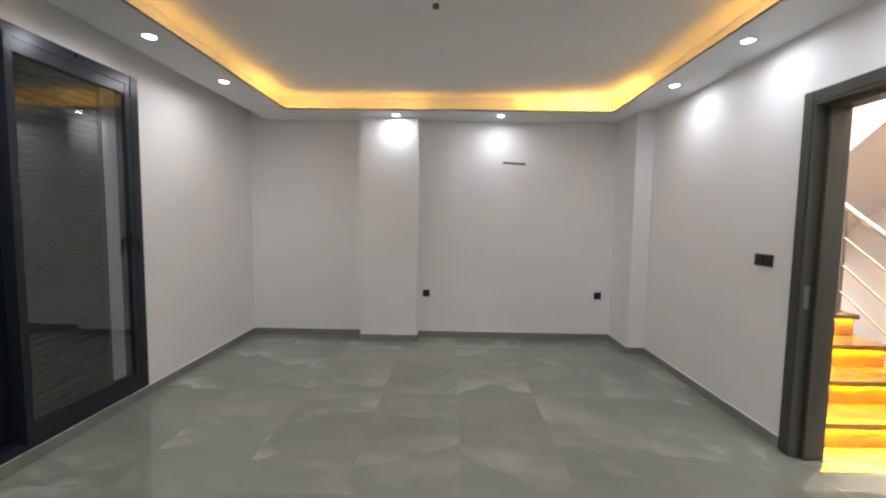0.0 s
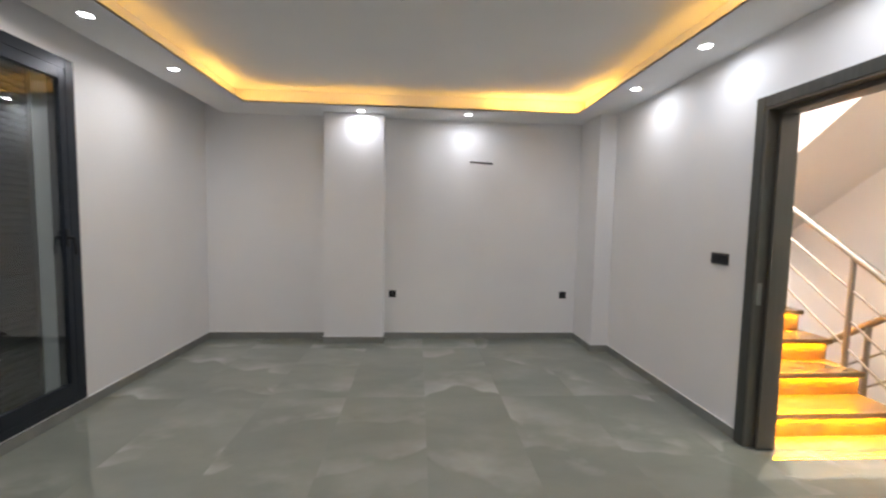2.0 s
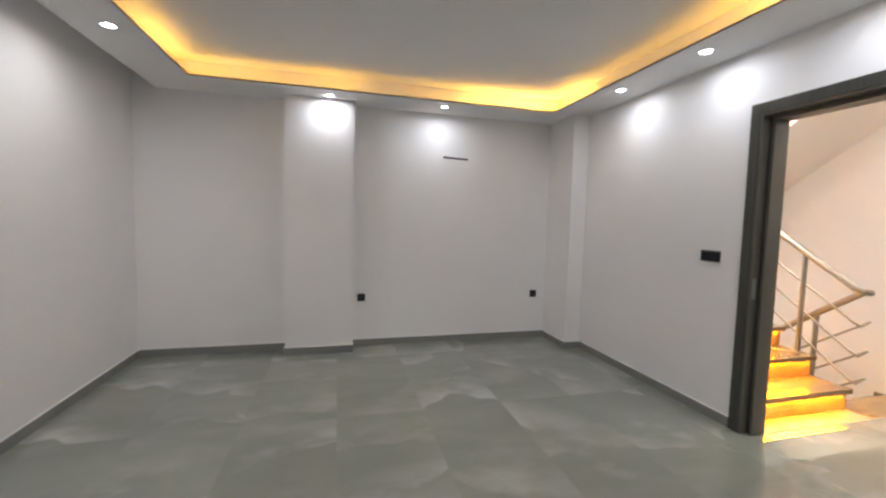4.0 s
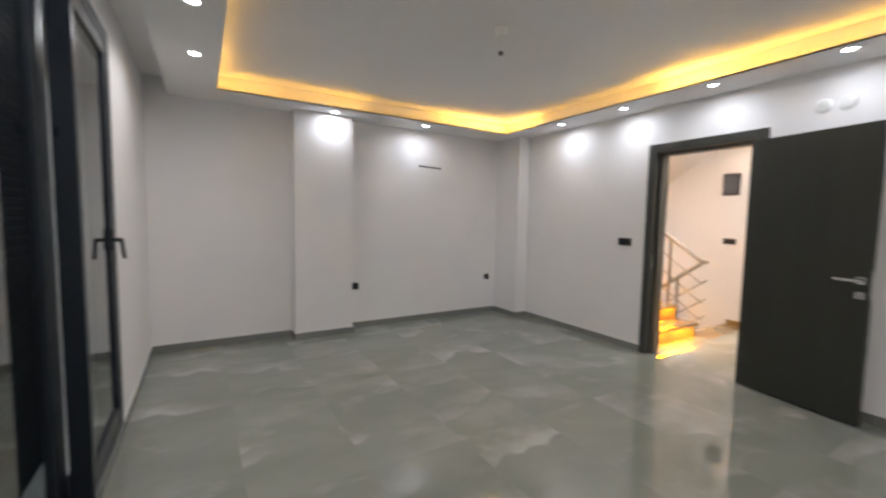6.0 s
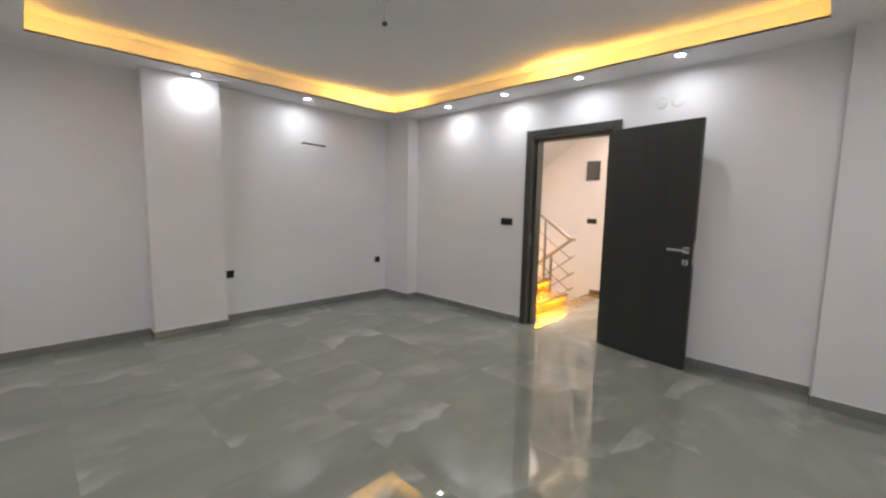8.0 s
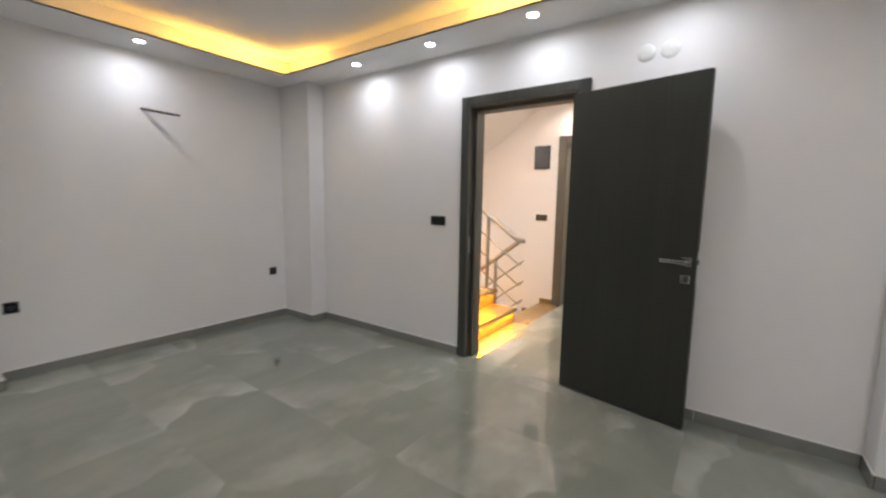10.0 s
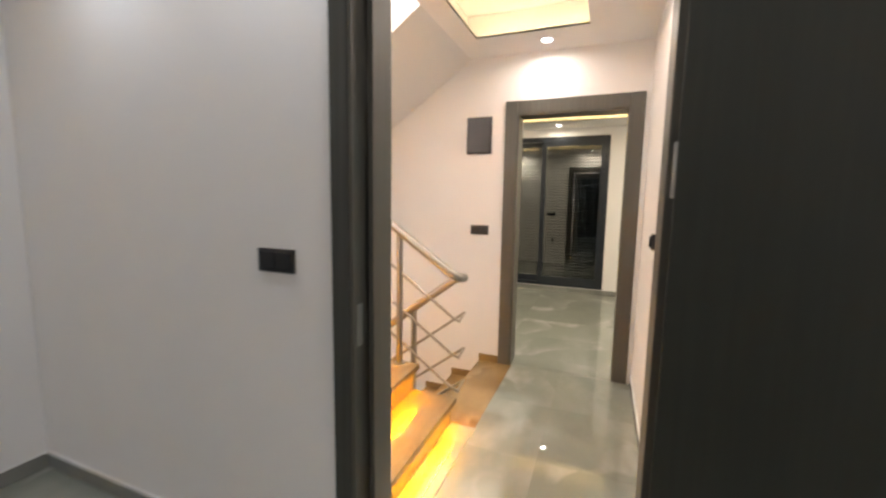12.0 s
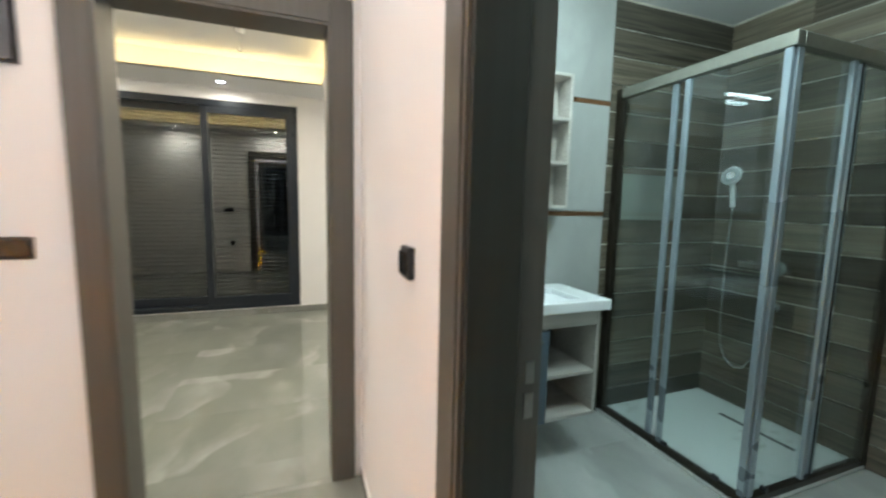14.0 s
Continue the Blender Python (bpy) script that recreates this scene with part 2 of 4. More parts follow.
solid("wall_pillar", boxes((-0.938, -0.294, 4.642, N1 - 0.001, 0, SOF)), WALL, "pale painted plaster pillar projecting from the wall", "pillar", "structure")
solid("wall_column_1", boxes((1.96, W1 - 0.001, 4.334, N1 - 0.001, 0, SOF)), WALL, "pale painted plaster column in the room corner", "column", "structure")
solid("wall_column_2", boxes((1.96, W1 - 0.001, S0 + 0.001, 0.08, 0, SOF)), WALL, "pale painted plaster column in the room corner", "column", "structure")

# hall and stairwell
wall("wall_hall_east", (H2, 4.51, 1.38, 1.66, 0, 5.3), (H2, 4.51, 2.46, 5.9, -1.8, 5.3), (H2, 4.51, 1.66, 2.46, 2.06, 5.3), (H2, 4.51, 1.66, 2.46, -1.8, -0.02), mat=HALLWALL, label="cream painted stairwell wall with a doorway")
wall("wall_hall_south", (3.17, H2, 1.38, HS, 0, 2.9), (H1, 2.42, 1.38, HS, 0, 2.9), (2.42, 3.17, 1.38, HS, 2.06, 2.9), mat=HALLWALL, label="cream painted hall wall with a bathroom doorway")
wall("wall_stair_north", (H1, H2, 5.7, 5.9, -1.8, 5.3), mat=HALLWALL, label="cream painted stairwell wall")
wall("wall_upper_south", (H1, H2, HS - 0.15, HS, 2.9, 5.3), mat=HALLWALL, label="cream painted upper stairwell wall")

# bathroom walls, clad below
wall("wall_bath_east", (4.52, 4.67, -1.1, 1.38, 0, 2.9), label="bathroom wall behind tiles")
wall("wall_bath_south", (H1, 4.52, -1.1, -0.94, 0, 2.9), label="bathroom wall behind tiles")

# room beyond the hall
wall("wall_far_room_east", (7.5, 7.7, 0.9, 1.76, 0, 2.9), (7.5, 7.7, 3.56, 5.4, 0, 2.9), (7.5, 7.7, 1.76, 3.56, 0, FZ0 - 0.002), (7.5, 7.7, 1.76, 3.56, 2.35, 2.9), label="cream painted plaster wall round a sliding door")
wall("wall_far_room_south", (4.67, 7.5, 0.9, 1.07, 0, 2.9), label="cream painted plaster wall")
wall("wall_far_room_north", (4.51, 7.5, 5.2, 5.4, 0, 2.9), label="cream painted plaster wall")


# ---- ceilings ----
def ceiling(name, x0, x1, y0, y1, z, mat=CEIL, thick=0.18, label="white painted plaster ceiling"):
    return solid(name, boxes((x0, x1, y0, y1, z, z + thick)), mat, label, "ceiling", "structure")


LIP = 0.013


def dropped(name, outer, inner, z, top, back=0.12, label="white dropped plasterboard ceiling border with a light cove"):
    """A plasterboard border round a raised middle: soffit, lip and the upright set back behind the lip."""
    (x0, x1, y0, y1), (a0, a1, b0, b1) = outer, inner
    bm = bmesh.new()
    t = 0.012
    for q in ((x0, x1, y0, b0, z, z + t), (x0, x1, b1, y1, z, z + t), (x0, a0, b0, b1, z, z + t), (a1, x1, b0, b1, z, z + t)):
        box(bm, *q)
    l = 0.018
    for q in ((a0 - l, a1 + l, b0 - l, b0, z - 0.001, z + LIP), (a0 - l, a1 + l, b1, b1 + l, z - 0.001, z + LIP), (a0 - l, a0, b0, b1, z - 0.001, z + LIP), (a1, a1 + l, b0, b1, z - 0.001, z + LIP)):
        box(bm, *q)
    k = back
    for q in ((a0 - k - l, a1 + k + l, b0 - k - l, b0 - k, z + t, top - 0.001), (a0 - k - l, a1 + k + l, b1 + k, b1 + k + l, z + t, top - 0.001),
              (a0 - k - l, a0 - k, b0 - k, b1 + k, z + t, top - 0.001), (a1 + k, a1 + k + l, b0 - k, b1 + k, z + t, top - 0.001)):
        box(bm, *q)
    return solid(name, bm, CEIL, label, "ceiling", "structure")


def cove(inner, z, watts, color, strengths, back=0.12):
    """LED strips on the ledge behind the lip: runs of uneven brightness."""
    a0, a1, b0, b1 = inner
    runs = [((a0, b1, 0), (a1, b1, 0)), ((a1, b0, 0), (a1, b1, 0)), ((a0, b0, 0), (a0, b1, 0)), ((a0, b0, 0), (a1, b0, 0))]
    outs = [(0, 1), (1, 0), (-1, 0), (0, -1)]
    for (p, q), (ox, oy), parts in zip(runs, outs, strengths):
        p, q = Vector(p), Vector(q)
        n = len(parts)
        for i, s in enumerate(parts):
            a, c = p.lerp(q, i / n), p.lerp(q, (i + 1) / n)
            mid = (a + c) / 2 + Vector((ox * 0.03, oy * 0.03, 0))
            length = (c - a).length * 0.98
            at = (mid.x, mid.y, z + 0.022)
            lamp = area("cove_lamp", at, (mid.x + ox * 0.08, mid.y + oy * 0.08, z + 0.45), length, 0.02, watts * s * length, color, 175)
            # the long side lies along the run
            d = (Vector((mid.x + ox * 0.08, mid.y + oy * 0.08, z + 0.45)) - Vector(at)).normalized()
            along = (c - a).normalized()
            up = along.cross(d)
            m = Matrix((along, -up, -d)).transposed()
            if m.determinant() < 0:
                m = Matrix((along, up, -d)).transposed()
            lamp.matrix_basis = Matrix.Translation(at) @ m.to_4x4()


ceiling("ceiling", W0, W1, S0, N1, TOP)
BED = (-1.654, 1.726, 0.20, 4.357)
dropped("ceiling_border", (-2.06, W1 - 0.001, S0 + 0.001, N1 - 0.001), BED, SOF, TOP)
solid("ceiling_pelmet", boxes((-2.06, -2.045, S0 + 0.002, N1 - 0.002, SOF + 0.012, TOP - 0.001)), CEIL, "white plasterboard upright of the curtain recess", "ceiling", "structure")
cove(BED, SOF, COVE_W, COVE_COL, [(1.2, 0.85, 1.2, 0.45, 0.8, 2.7, 4.8), (1.2, 1.3, 1.8, 5.0, 0.9, 0.6, 0.6, 3.2), (0.9, 1.0, 0.9, 0.7, 0.6, 1.8), (1.2, 1.2)])

HALLC = (2.72, 3.97, 1.945, 2.70)
ceiling("ceiling_hall", H1, H2, HS, 2.86, 2.70)
dropped("ceiling_hall_border", (H1 + 0.001, H2 - 0.001, HS + 0.001, 2.86), HALLC, 2.50, 2.70, 0.10)
cove(HALLC, 2.50, 0.85, (1.0, 0.76, 0.42), [(1.0,), (1.2,), (0.8,), (1.0,)], 0.10)
ceiling("ceiling_stairwell", H1, H2, HS, 5.7, 5.2)

ceiling("ceiling_bathroom", H1, 4.52, -0.94, 1.38, 2.52)

FAR = (5.05, 6.95, 1.52, 4.75)
ceiling("ceiling_far_room", 4.51, 7.5, 1.07, 5.2, TOP)
dropped("ceiling_far_room_border", (4.511, 7.499, 1.071, 5.199), FAR, 2.47, TOP)
cove(FAR, 2.47, 1.3, (1.0, 0.69, 0.27), [(0.8,), (1.2, 0.95, 0.85), (1.3,), (1.0,)])

# ---- floors: slab below, tiles last in the file ----
solid("floor_bed", boxes((W0, W1 + 0.08, S0, N1, -0.12, -0.004)), GROUT, "grout bed under grey polished tiles", "floor", "structure")
floor = thing("floor", (0, 2.2, -0.004), "large grey polished porcelain floor tiles with pale veins", "floor", kind="structure")
floor_hall = thing("floor_hall", (3.3, 2.0, -0.004), "grey polished porcelain hall floor tiles", "floor", kind="structure")
floor_far = thing("floor_far_room", (6.0, 3.0, -0.004), "grey polished porcelain floor tiles", "floor", kind="structure")
floor_bath = thing("floor_bathroom", (3.4, 0.3, -0.004), "pale grey marbled bathroom floor tiles", "floor", kind="structure")
solid("floor_bed_hall", boxes((W1 + 0.08, H2 + 0.08, 1.45, 2.56, -0.12, -0.004)), GROUT, "grout bed under hall tiles", "floor", "structure")
solid("floor_bed_far_room", boxes((H2 + 0.08, 7.5, 1.07, 5.2, -0.12, -0.004)), GROUT, "grout bed under tiles", "floor", "structure")
solid("floor_bed_bathroom", boxes((H1, 4.52, -0.94, 1.45, -0.12, -0.004)), GROUT, "grout bed under bathroom tiles", "floor", "structure")


# ---- skirting ----
def skirting(name, p, q, out, mat=SKIRT, h=0.072, label="grey porcelain skirting tile along the wall"):
    """Skirting tiles from p to q, standing proud towards out."""
    p, q = Vector((*p, 0)), Vector((*q, 0))
    o = Vector((*out, 0))
    base = thing(name, ((p.x + q.x) / 2, (p.y + q.y) / 2, 0), label, "baseboard", kind="structure")
    n = max(1, math.ceil((q - p).length / 1.2 - 0.2))
    for i in range(n):
        a, c = p.lerp(q, i / n), p.lerp(q, (i + 1) / n)
        e = (c - a).normalized() * 0.001
        a, c = a + e, c - e
        pts = [a + o * 0.001, c + o * 0.001, c + o * 0.011, a + o * 0.011]
        xs, ys = [k.x for k in pts], [k.y for k in pts]
        part("skirting_tile", boxes((min(xs), max(xs), min(ys), max(ys), 0.001, h), bevel=0.0015), mat, base)
    pts = [p + o * 0.0005, q + o * 0.0005, p + o * 0.009, q + o * 0.009]
    xs, ys = [k.x for k in pts], [k.y for k in pts]
    part("caulk_line", boxes((min(xs), max(xs), min(ys), max(ys), h + 0.0003, h + 0.0045), bevel=0.001), CEIL, base, "white caulk line")
    return base


skirting("baseboard_north_1", (W0, N1), (-0.938, N1), (0, -1))
skirting("baseboard_pillar_1", (-0.938, 4.642), (-0.938, N1 - 0.012), (-1, 0))
skirting("baseboard_pillar_2", (-0.949, 4.642), (-0.283, 4.642), (0, -1))
skirting("baseboard_pillar_3", (-0.294, 4.642), (-0.294, N1 - 0.012), (1, 0))
skirting("baseboard_north_2", (-0.294, N1), (1.96, N1), (0, -1))
skirting("baseboard_column_1", (1.96, 4.334), (1.96, N1 - 0.012), (-1, 0))
skirting("baseboard_column_2", (1.949, 4.334), (W1, 4.334), (0, -1))
skirting("baseboard_east_1", (W1, 2.572), (W1, 4.322), (-1, 0))
skirting("baseboard_east_2", (W1, 0.092), (W1, 1.548), (-1, 0))
skirting("baseboard_column_3", (1.949, 0.08), (W1, 0.08), (0, 1))
skirting("baseboard_column_4", (1.96, S0), (1.96, 0.08), (-1, 0))
skirting("baseboard_west", (W0, S0), (W0, N1 - 0.012), (1, 0))
skirting("baseboard_hall", (3.27, HS), (4.345, HS), (0, 1), h=0.06)
skirting("baseboard_far_room", (7.5, 1.08), (7.5, 5.18), (-1, 0))


# ---- doorways ----
def doorway(name, axis, face_a, face_b, o0, o1, i0, i1, ztop, itop, mat_a, mat_b, label, proud=0.017):
    """Architraves on both faces, a lining between them, and a stop."""
    def q(d0, d1, u0, u1, z0, z1):
        return (d0, d1, u0, u1, z0, z1) if axis == "x" else (u0, u1, d0, d1, z0, z1)
    mid = (face_a + face_b) / 2
    at = (mid, (o0 + o1) / 2, 0) if axis == "x" else ((o0 + o1) / 2, mid, 0)
    d = thing(name, at, label, "door frame", kind="structure")
    w0, w1 = i0 - o0, o1 - i1
    wt = ztop - itop
    for face, sgn, mat in ((face_a, -1, mat_a), (face_b, 1, mat_b)):
        f0, f1 = sorted((face + sgn * 0.001, face + sgn * (proud if sgn > 0 else 0.017)))
        part("architrave", boxes(q(f0, f1, o0, i0 - 0.012, 0.001, ztop), bevel=0.004), mat, d)
        part("architrave", boxes(q(f0, f1, i1 + 0.012, o1, 0.001, ztop), bevel=0.004), mat, d)
        part("architrave", boxes(q(f0 + 0.001, f1 - 0.001, i0 - 0.012, i1 + 0.012, itop + 0.012, ztop - 0.001), bevel=0.004), mat, d)
    a, b = face_a - 0.012, face_b + proud - 0.005
    s = (a + b) / 2
    part("jamb", boxes(q(a, b, i0 - 0.03, i0, 0.001, itop + 0.02), bevel=0.002), mat_b, d)
    part("jamb", boxes(q(a, b, i1, i1 + 0.03, 0.001, itop + 0.02), bevel=0.002), mat_b, d)
    part("head_lining", boxes(q(a, b, i0, i1, itop, itop + 0.02), bevel=0.002), mat_b, d)
    return d


d1 = doorway("door_1", "x", W1, H1, 1.553, 2.567, 1.634, 2.490, 2.15, 2.068, FRAMEWOOD, HALLWOOD, "dark anthracite wooden door frame with an open door")
for y0, y1 in ((1.635, 1.662), (2.456, 2.475)):
    part("door_stop", boxes((2.193, 2.309, y0, y1, 0.001, 2.067), bevel=0.002), HALLWOOD, d1)
part("door_stop", boxes((2.193, 2.309, 1.662, 2.456, 2.041, 2.067), bevel=0.002), HALLWOOD, d1)
part("strike_plate", boxes((2.150, 2.178, 2.4865, 2.4905, 0.900, 1.035), bevel=0.001), PLATE, d1, "chrome strike plate")

# the open leaf: hinge (2.105, 1.655), free edge towards (1.965, 0.866)
LEAF = 0.80
hinge = Vector((2.105, 1.655, 0))
lx = (Vector((1.965, 0.866, 0)) - hinge).normalized()
ln = Vector((lx.y, -lx.x, 0))
leaf_m = Matrix.Translation(hinge) @ Matrix((lx, -ln, Vector((0, 0, 1)))).transposed().to_4x4()


def on_leaf(bm):
    bm.transform(leaf_m)
    return bm


side = 1 if (leaf_m.to_3x3() @ Vector((0, 1, 0))).x < 0 else -1
yr = lambda a, b: tuple(sorted((side * a, side * b)))
leaf = part("door_leaf", on_leaf(boxes((0, LEAF, *yr(-0.042, 0.0), 0.012, 2.052), bevel=0.003)), DOORWOOD, d1, "dark anthracite wood-grain door leaf standing open")


def lever(xc, z, out):
    """A rose with a lever that points to the hinge, and a square key rose."""
    s = side * out
    off = 0 if out > 0 else -0.042 * side
    y = lambda d: off + s * d
    f = lambda a, b: tuple(sorted((y(a), y(b))))
    part("handle_rose", on_leaf(boxes((xc - 0.026, xc + 0.026, *f(0.0005, 0.009), z - 0.026, z + 0.026), bevel=0.003)), CHROME, leaf, "chrome square handle rose")
    bm = boxes((xc - 0.13, xc + 0.012, *f(0.042, 0.054), z - 0.010, z + 0.012), bevel=0.004)
    tube(bm, (xc, y(0.008), z), (xc, y(0.05), z), 0.009)
    part("lever_handle", on_leaf(bm), CHROME, leaf, "chrome lever handle")
    part("key_rose", on_leaf(boxes((xc - 0.024, xc + 0.024, *f(0.0005, 0.008), z - 0.125, z - 0.077), bevel=0.003)), CHROME, leaf, "chrome square key rose")
    part("key_cylinder", on_leaf(boxes((xc - 0.005, xc + 0.005, *f(0.0075, 0.011), z - 0.114, z - 0.088), bevel=0.001)), BLACKP, leaf, "dark keyhole")


lever(LEAF - 0.048, 1.003, 1)
part("latch", on_leaf(boxes((LEAF - 0.001, LEAF + 0.010, *yr(-0.028, -0.012), 0.990, 1.020), bevel=0.002)), CHROME, leaf, "chrome latch bolt")
part("latch_plate", on_leaf(boxes((LEAF - 0.001, LEAF + 0.002, *yr(-0.032, -0.010), 0.88, 1.07), bevel=0.0008)), CHROME, leaf, "chrome latch plate")
for z in (0.28, 1.435):
    bm = bmesh.new()
    tube(bm, (2.128, 1.650, z - 0.06), (2.128, 1.650, z + 0.06), 0.009)
    box(bm, 2.128, 2.175, 1.6475, 1.6505, z - 0.055, z + 0.055)
    part("door_hinge", bm, PLATE, d1, "satin metal hinge", True)

d2 = doorway("door_2", "x", H2, 4.51, 1.563, 2.562, 1.668, 2.452, 2.15, 2.035, HALLWOOD, HALLWOOD, "dark brown wooden door frame to the far room")
for z in (0.28, 1.05, 1.80):
    part("door_hinge", boxes((4.40, 4.47, 1.6665, 1.6715, z - 0.05, z + 0.05), bevel=0.001), PLATE, d2, "satin metal hinge plate")
SATINM = plain("satin_metal", (0.30, 0.29, 0.27), 0.35, 0.9)
d3 = doorway("door_3", "y", 1.38, HS, 2.335, 3.262, 2.425, 3.165, 2.15, 2.035, HALLWOOD, HALLWOOD, "dark brown wooden door frame to the bathroom")
part("door_stop", boxes((3.151, 3.165, 1.43, 1.535, 0.001, 2.035), bevel=0.002), DOORWOOD, d3)
part("strike_plate", boxes((3.1620, 3.1662, 1.384, 1.404, 0.905, 0.955), bevel=0.001), SATINM, d3, "chrome strike plate")
part("strike_plate", boxes((3.1620, 3.1662, 1.384, 1.404, 0.975, 1.020), bevel=0.001), SATINM, d3, "chrome strike plate")


# ---- sliding doors with closed roller shutters ----
def sliding_door(name, wallx, s, y0, y1, z0, z1, label, lever_end, meet=None, first=0.055, stiles=(0.15, 0.12), back=0.16):
    """s: +1 where the room lies towards +x. Two sashes on two tracks in one frame."""
    X = lambda d: wallx + s * d
    def b(d0, d1, u0, u1, w0, w1, bev=0.003):
        a, c = sorted((X(d0), X(d1)))
        return boxes((a, c, u0, u1, w0, w1), bevel=bev)
    d = thing(name, (wallx, (y0 + y1) / 2, z0), label, "sliding door", kind="structure")
    fw = 0.07
    part("frame_side", b(-0.12, 0.012, y0, y0 + fw, z0, z1), ALU, d)
    part("frame_side", b(-0.12, 0.012, y1 - fw, y1, z0, z1), ALU, d)
    part("frame_head", b(-0.12, 0.011, y0 + fw, y1 - fw, z1 - fw, z1), ALU, d)
    part("frame_sill", b(-0.12, 0.011, y0 + fw, y1 - fw, z0, z0 + 0.05), ALU, d)
    ym = meet or (y0 + y1) / 2
    for i, (a, c, d0, d1) in enumerate(((y0 + fw - 0.01, ym + 0.03, -0.105, -0.062), (ym - 0.04, y1 - fw + 0.01, -0.040, 0.008))):
        if lever_end == "low":
            d0, d1 = ((-0.040, 0.008), (-0.105, -0.062))[i]
        sw, rw = 0.055, 0.085
        lo, hi = (first, stiles[0]) if i == 0 else (stiles[1], sw)
        zb, zt = z0 + 0.045, z1 - fw + 0.012
        sash = part("sash", b(d0 + 0.015, d1 - 0.015, a + lo - 0.008, c - hi + 0.008, zb + 0.08, zt - 0.08, 0), GLASS, d, "dark window glass pane")
        sash.name = "glass_pane"
        sash.visible_shadow = False
        part("sash_stile", b(d0, d1 + (0.028 if i == 1 else 0), a, a + lo, zb, zt), ALU, d)
        part("sash_stile", b(d0, d1, c - hi, c, zb, zt), ALU, d)
        part("sash_rail", b(d0 + 0.001, d1 - 0.001, a + lo, c - hi, zb, zb + rw + 0.015), ALU, d)
        part("sash_rail", b(d0 + 0.001, d1 - 0.001, a + lo, c - hi, zt - rw, zt), ALU, d)
    # turning lever on one stile, bow pull on the other
    yl = y1 - fw - 0.03 if lever_end == "high" else y0 + fw + 0.03
    yp = y0 + fw + 0.16 if lever_end == "high" else y1 - fw - 0.03
    zc = 1.215
    bm = b(0.0075, 0.016, yl - 0.016, yl + 0.016, zc - 0.06, zc + 0.06)
    tube(bm, (X(0.014), yl, zc), (X(0.05), yl, zc), 0.011)
    tube(bm, (X(0.05), yl, zc + 0.006), (X(0.062), yl, zc - 0.11), 0.010)
    part("lever_handle", bm, ALUD, d, "black lever handle", True)
    o = -0.062
    part("pull_handle", pipe([(X(o), yp, zc + 0.08), (X(o + 0.045), yp, zc + 0.07), (X(o + 0.055), yp, zc), (X(o + 0.045), yp, zc - 0.07), (X(o), yp, zc - 0.08)], 0.010), ALUD, d, "black bow pull handle", True)
    # roller shutter behind the glass
    sh = thing("roller_shutter", (X(-back - 0.01), ym, z0), "closed grey roller shutter slats behind dark glass", "shutter")
    for u0, u1 in ((y0 + 0.001, y0 + 0.03), (y1 - 0.03, y1 - 0.001)):
        part("guide_rail", b(-back - 0.02, -back + 0.014, u0, u1, z0, z1, 0.002), ALUD, sh, "black guide rail")
    z, me = z0, None
    while z < z1:
        pts = [(X(-back), z + 0.002), (X(0.008 - back), z + 0.014), (X(0.008 - back), z + 0.030), (X(-back), z + 0.042), (X(-back - 0.012), z + 0.042), (X(-back - 0.012), z + 0.002)]
        if me is None:
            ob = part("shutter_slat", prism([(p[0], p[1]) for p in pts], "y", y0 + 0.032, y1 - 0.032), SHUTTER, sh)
            me, z_first = ob.data, z
        else:
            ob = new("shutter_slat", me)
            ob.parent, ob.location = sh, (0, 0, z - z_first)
        z += 0.045
    return d


sliding_door("window_1", W0, 1, 1.20, 3.12, FZ0, FZ1, "dark anthracite aluminium sliding door with glass panes", "high", 2.24, 0.21, (0.15, 0.045), 0.29)
sliding_door("window_2", 7.5, -1, 1.76, 3.56, FZ0, 2.35, "dark anthracite aluminium sliding door with glass panes", "low", 2.69, stiles=(0.07, 0.075))
solid("wall_shutter_box", boxes((W0 - 0.40, W0 - 0.341, 1.05, 3.3, 0, 2.5)), ALUD, "dark outer cover behind the shutter", "wall", "structure")
solid("wall_shutter_box_2", boxes((7.701, 7.76, 1.6, 3.7, 0, 2.5)), ALUD, "dark outer cover behind the shutter", "wall", "structure")


# ---- recessed spots ----
def spot(x, y, z, watts, color, label="white recessed ceiling spotlight, switched on", cone=172):
    s = thing("ceiling_spot", (x, y, z), label, "ceiling spotlight", "recessed ceiling spots")
    ring = lathe([(0.047, 0.0), (0.046, -0.004), (0.040, -0.006), (0.036, -0.002), (0.035, 0.0)], 28)
    ring.transform(Matrix.Translation((x, y, z - 0.0005)))
    part("ring", ring, RINGW, s, "white ring", True)
    lens = lathe([(0.0345, 0.0), (0.030, -0.003), (0.012, -0.005)], 24)
    lens.transform(Matrix.Translation((x, y, z - 0.0012)))
    part("lens", lens, LENS, s, "glowing lens", True)
    d = bpy.data.lights.new("spot_beam", "AREA")
    d.shape, d.size, d.energy, d.color, d.spread = "DISK", 0.034, watts, color, radians(cone)
    lamp = new("spot_beam", d)
    lamp.parent = s
    lamp.location = (0, 0, -0.010)
    return s


N_LAND = 8 * 0.172 - 0.2          # underside of the half landing
first = spot(1.885, 3.53, SOF, SPOT_W, SPOT_COL)
for x, y in ((1.88, 2.705), (1.85, 1.86), (1.82, 1.03), (-0.527, 4.53), (0.597, 4.53)):
    copy_thing(first, pose(x, y, SOF))
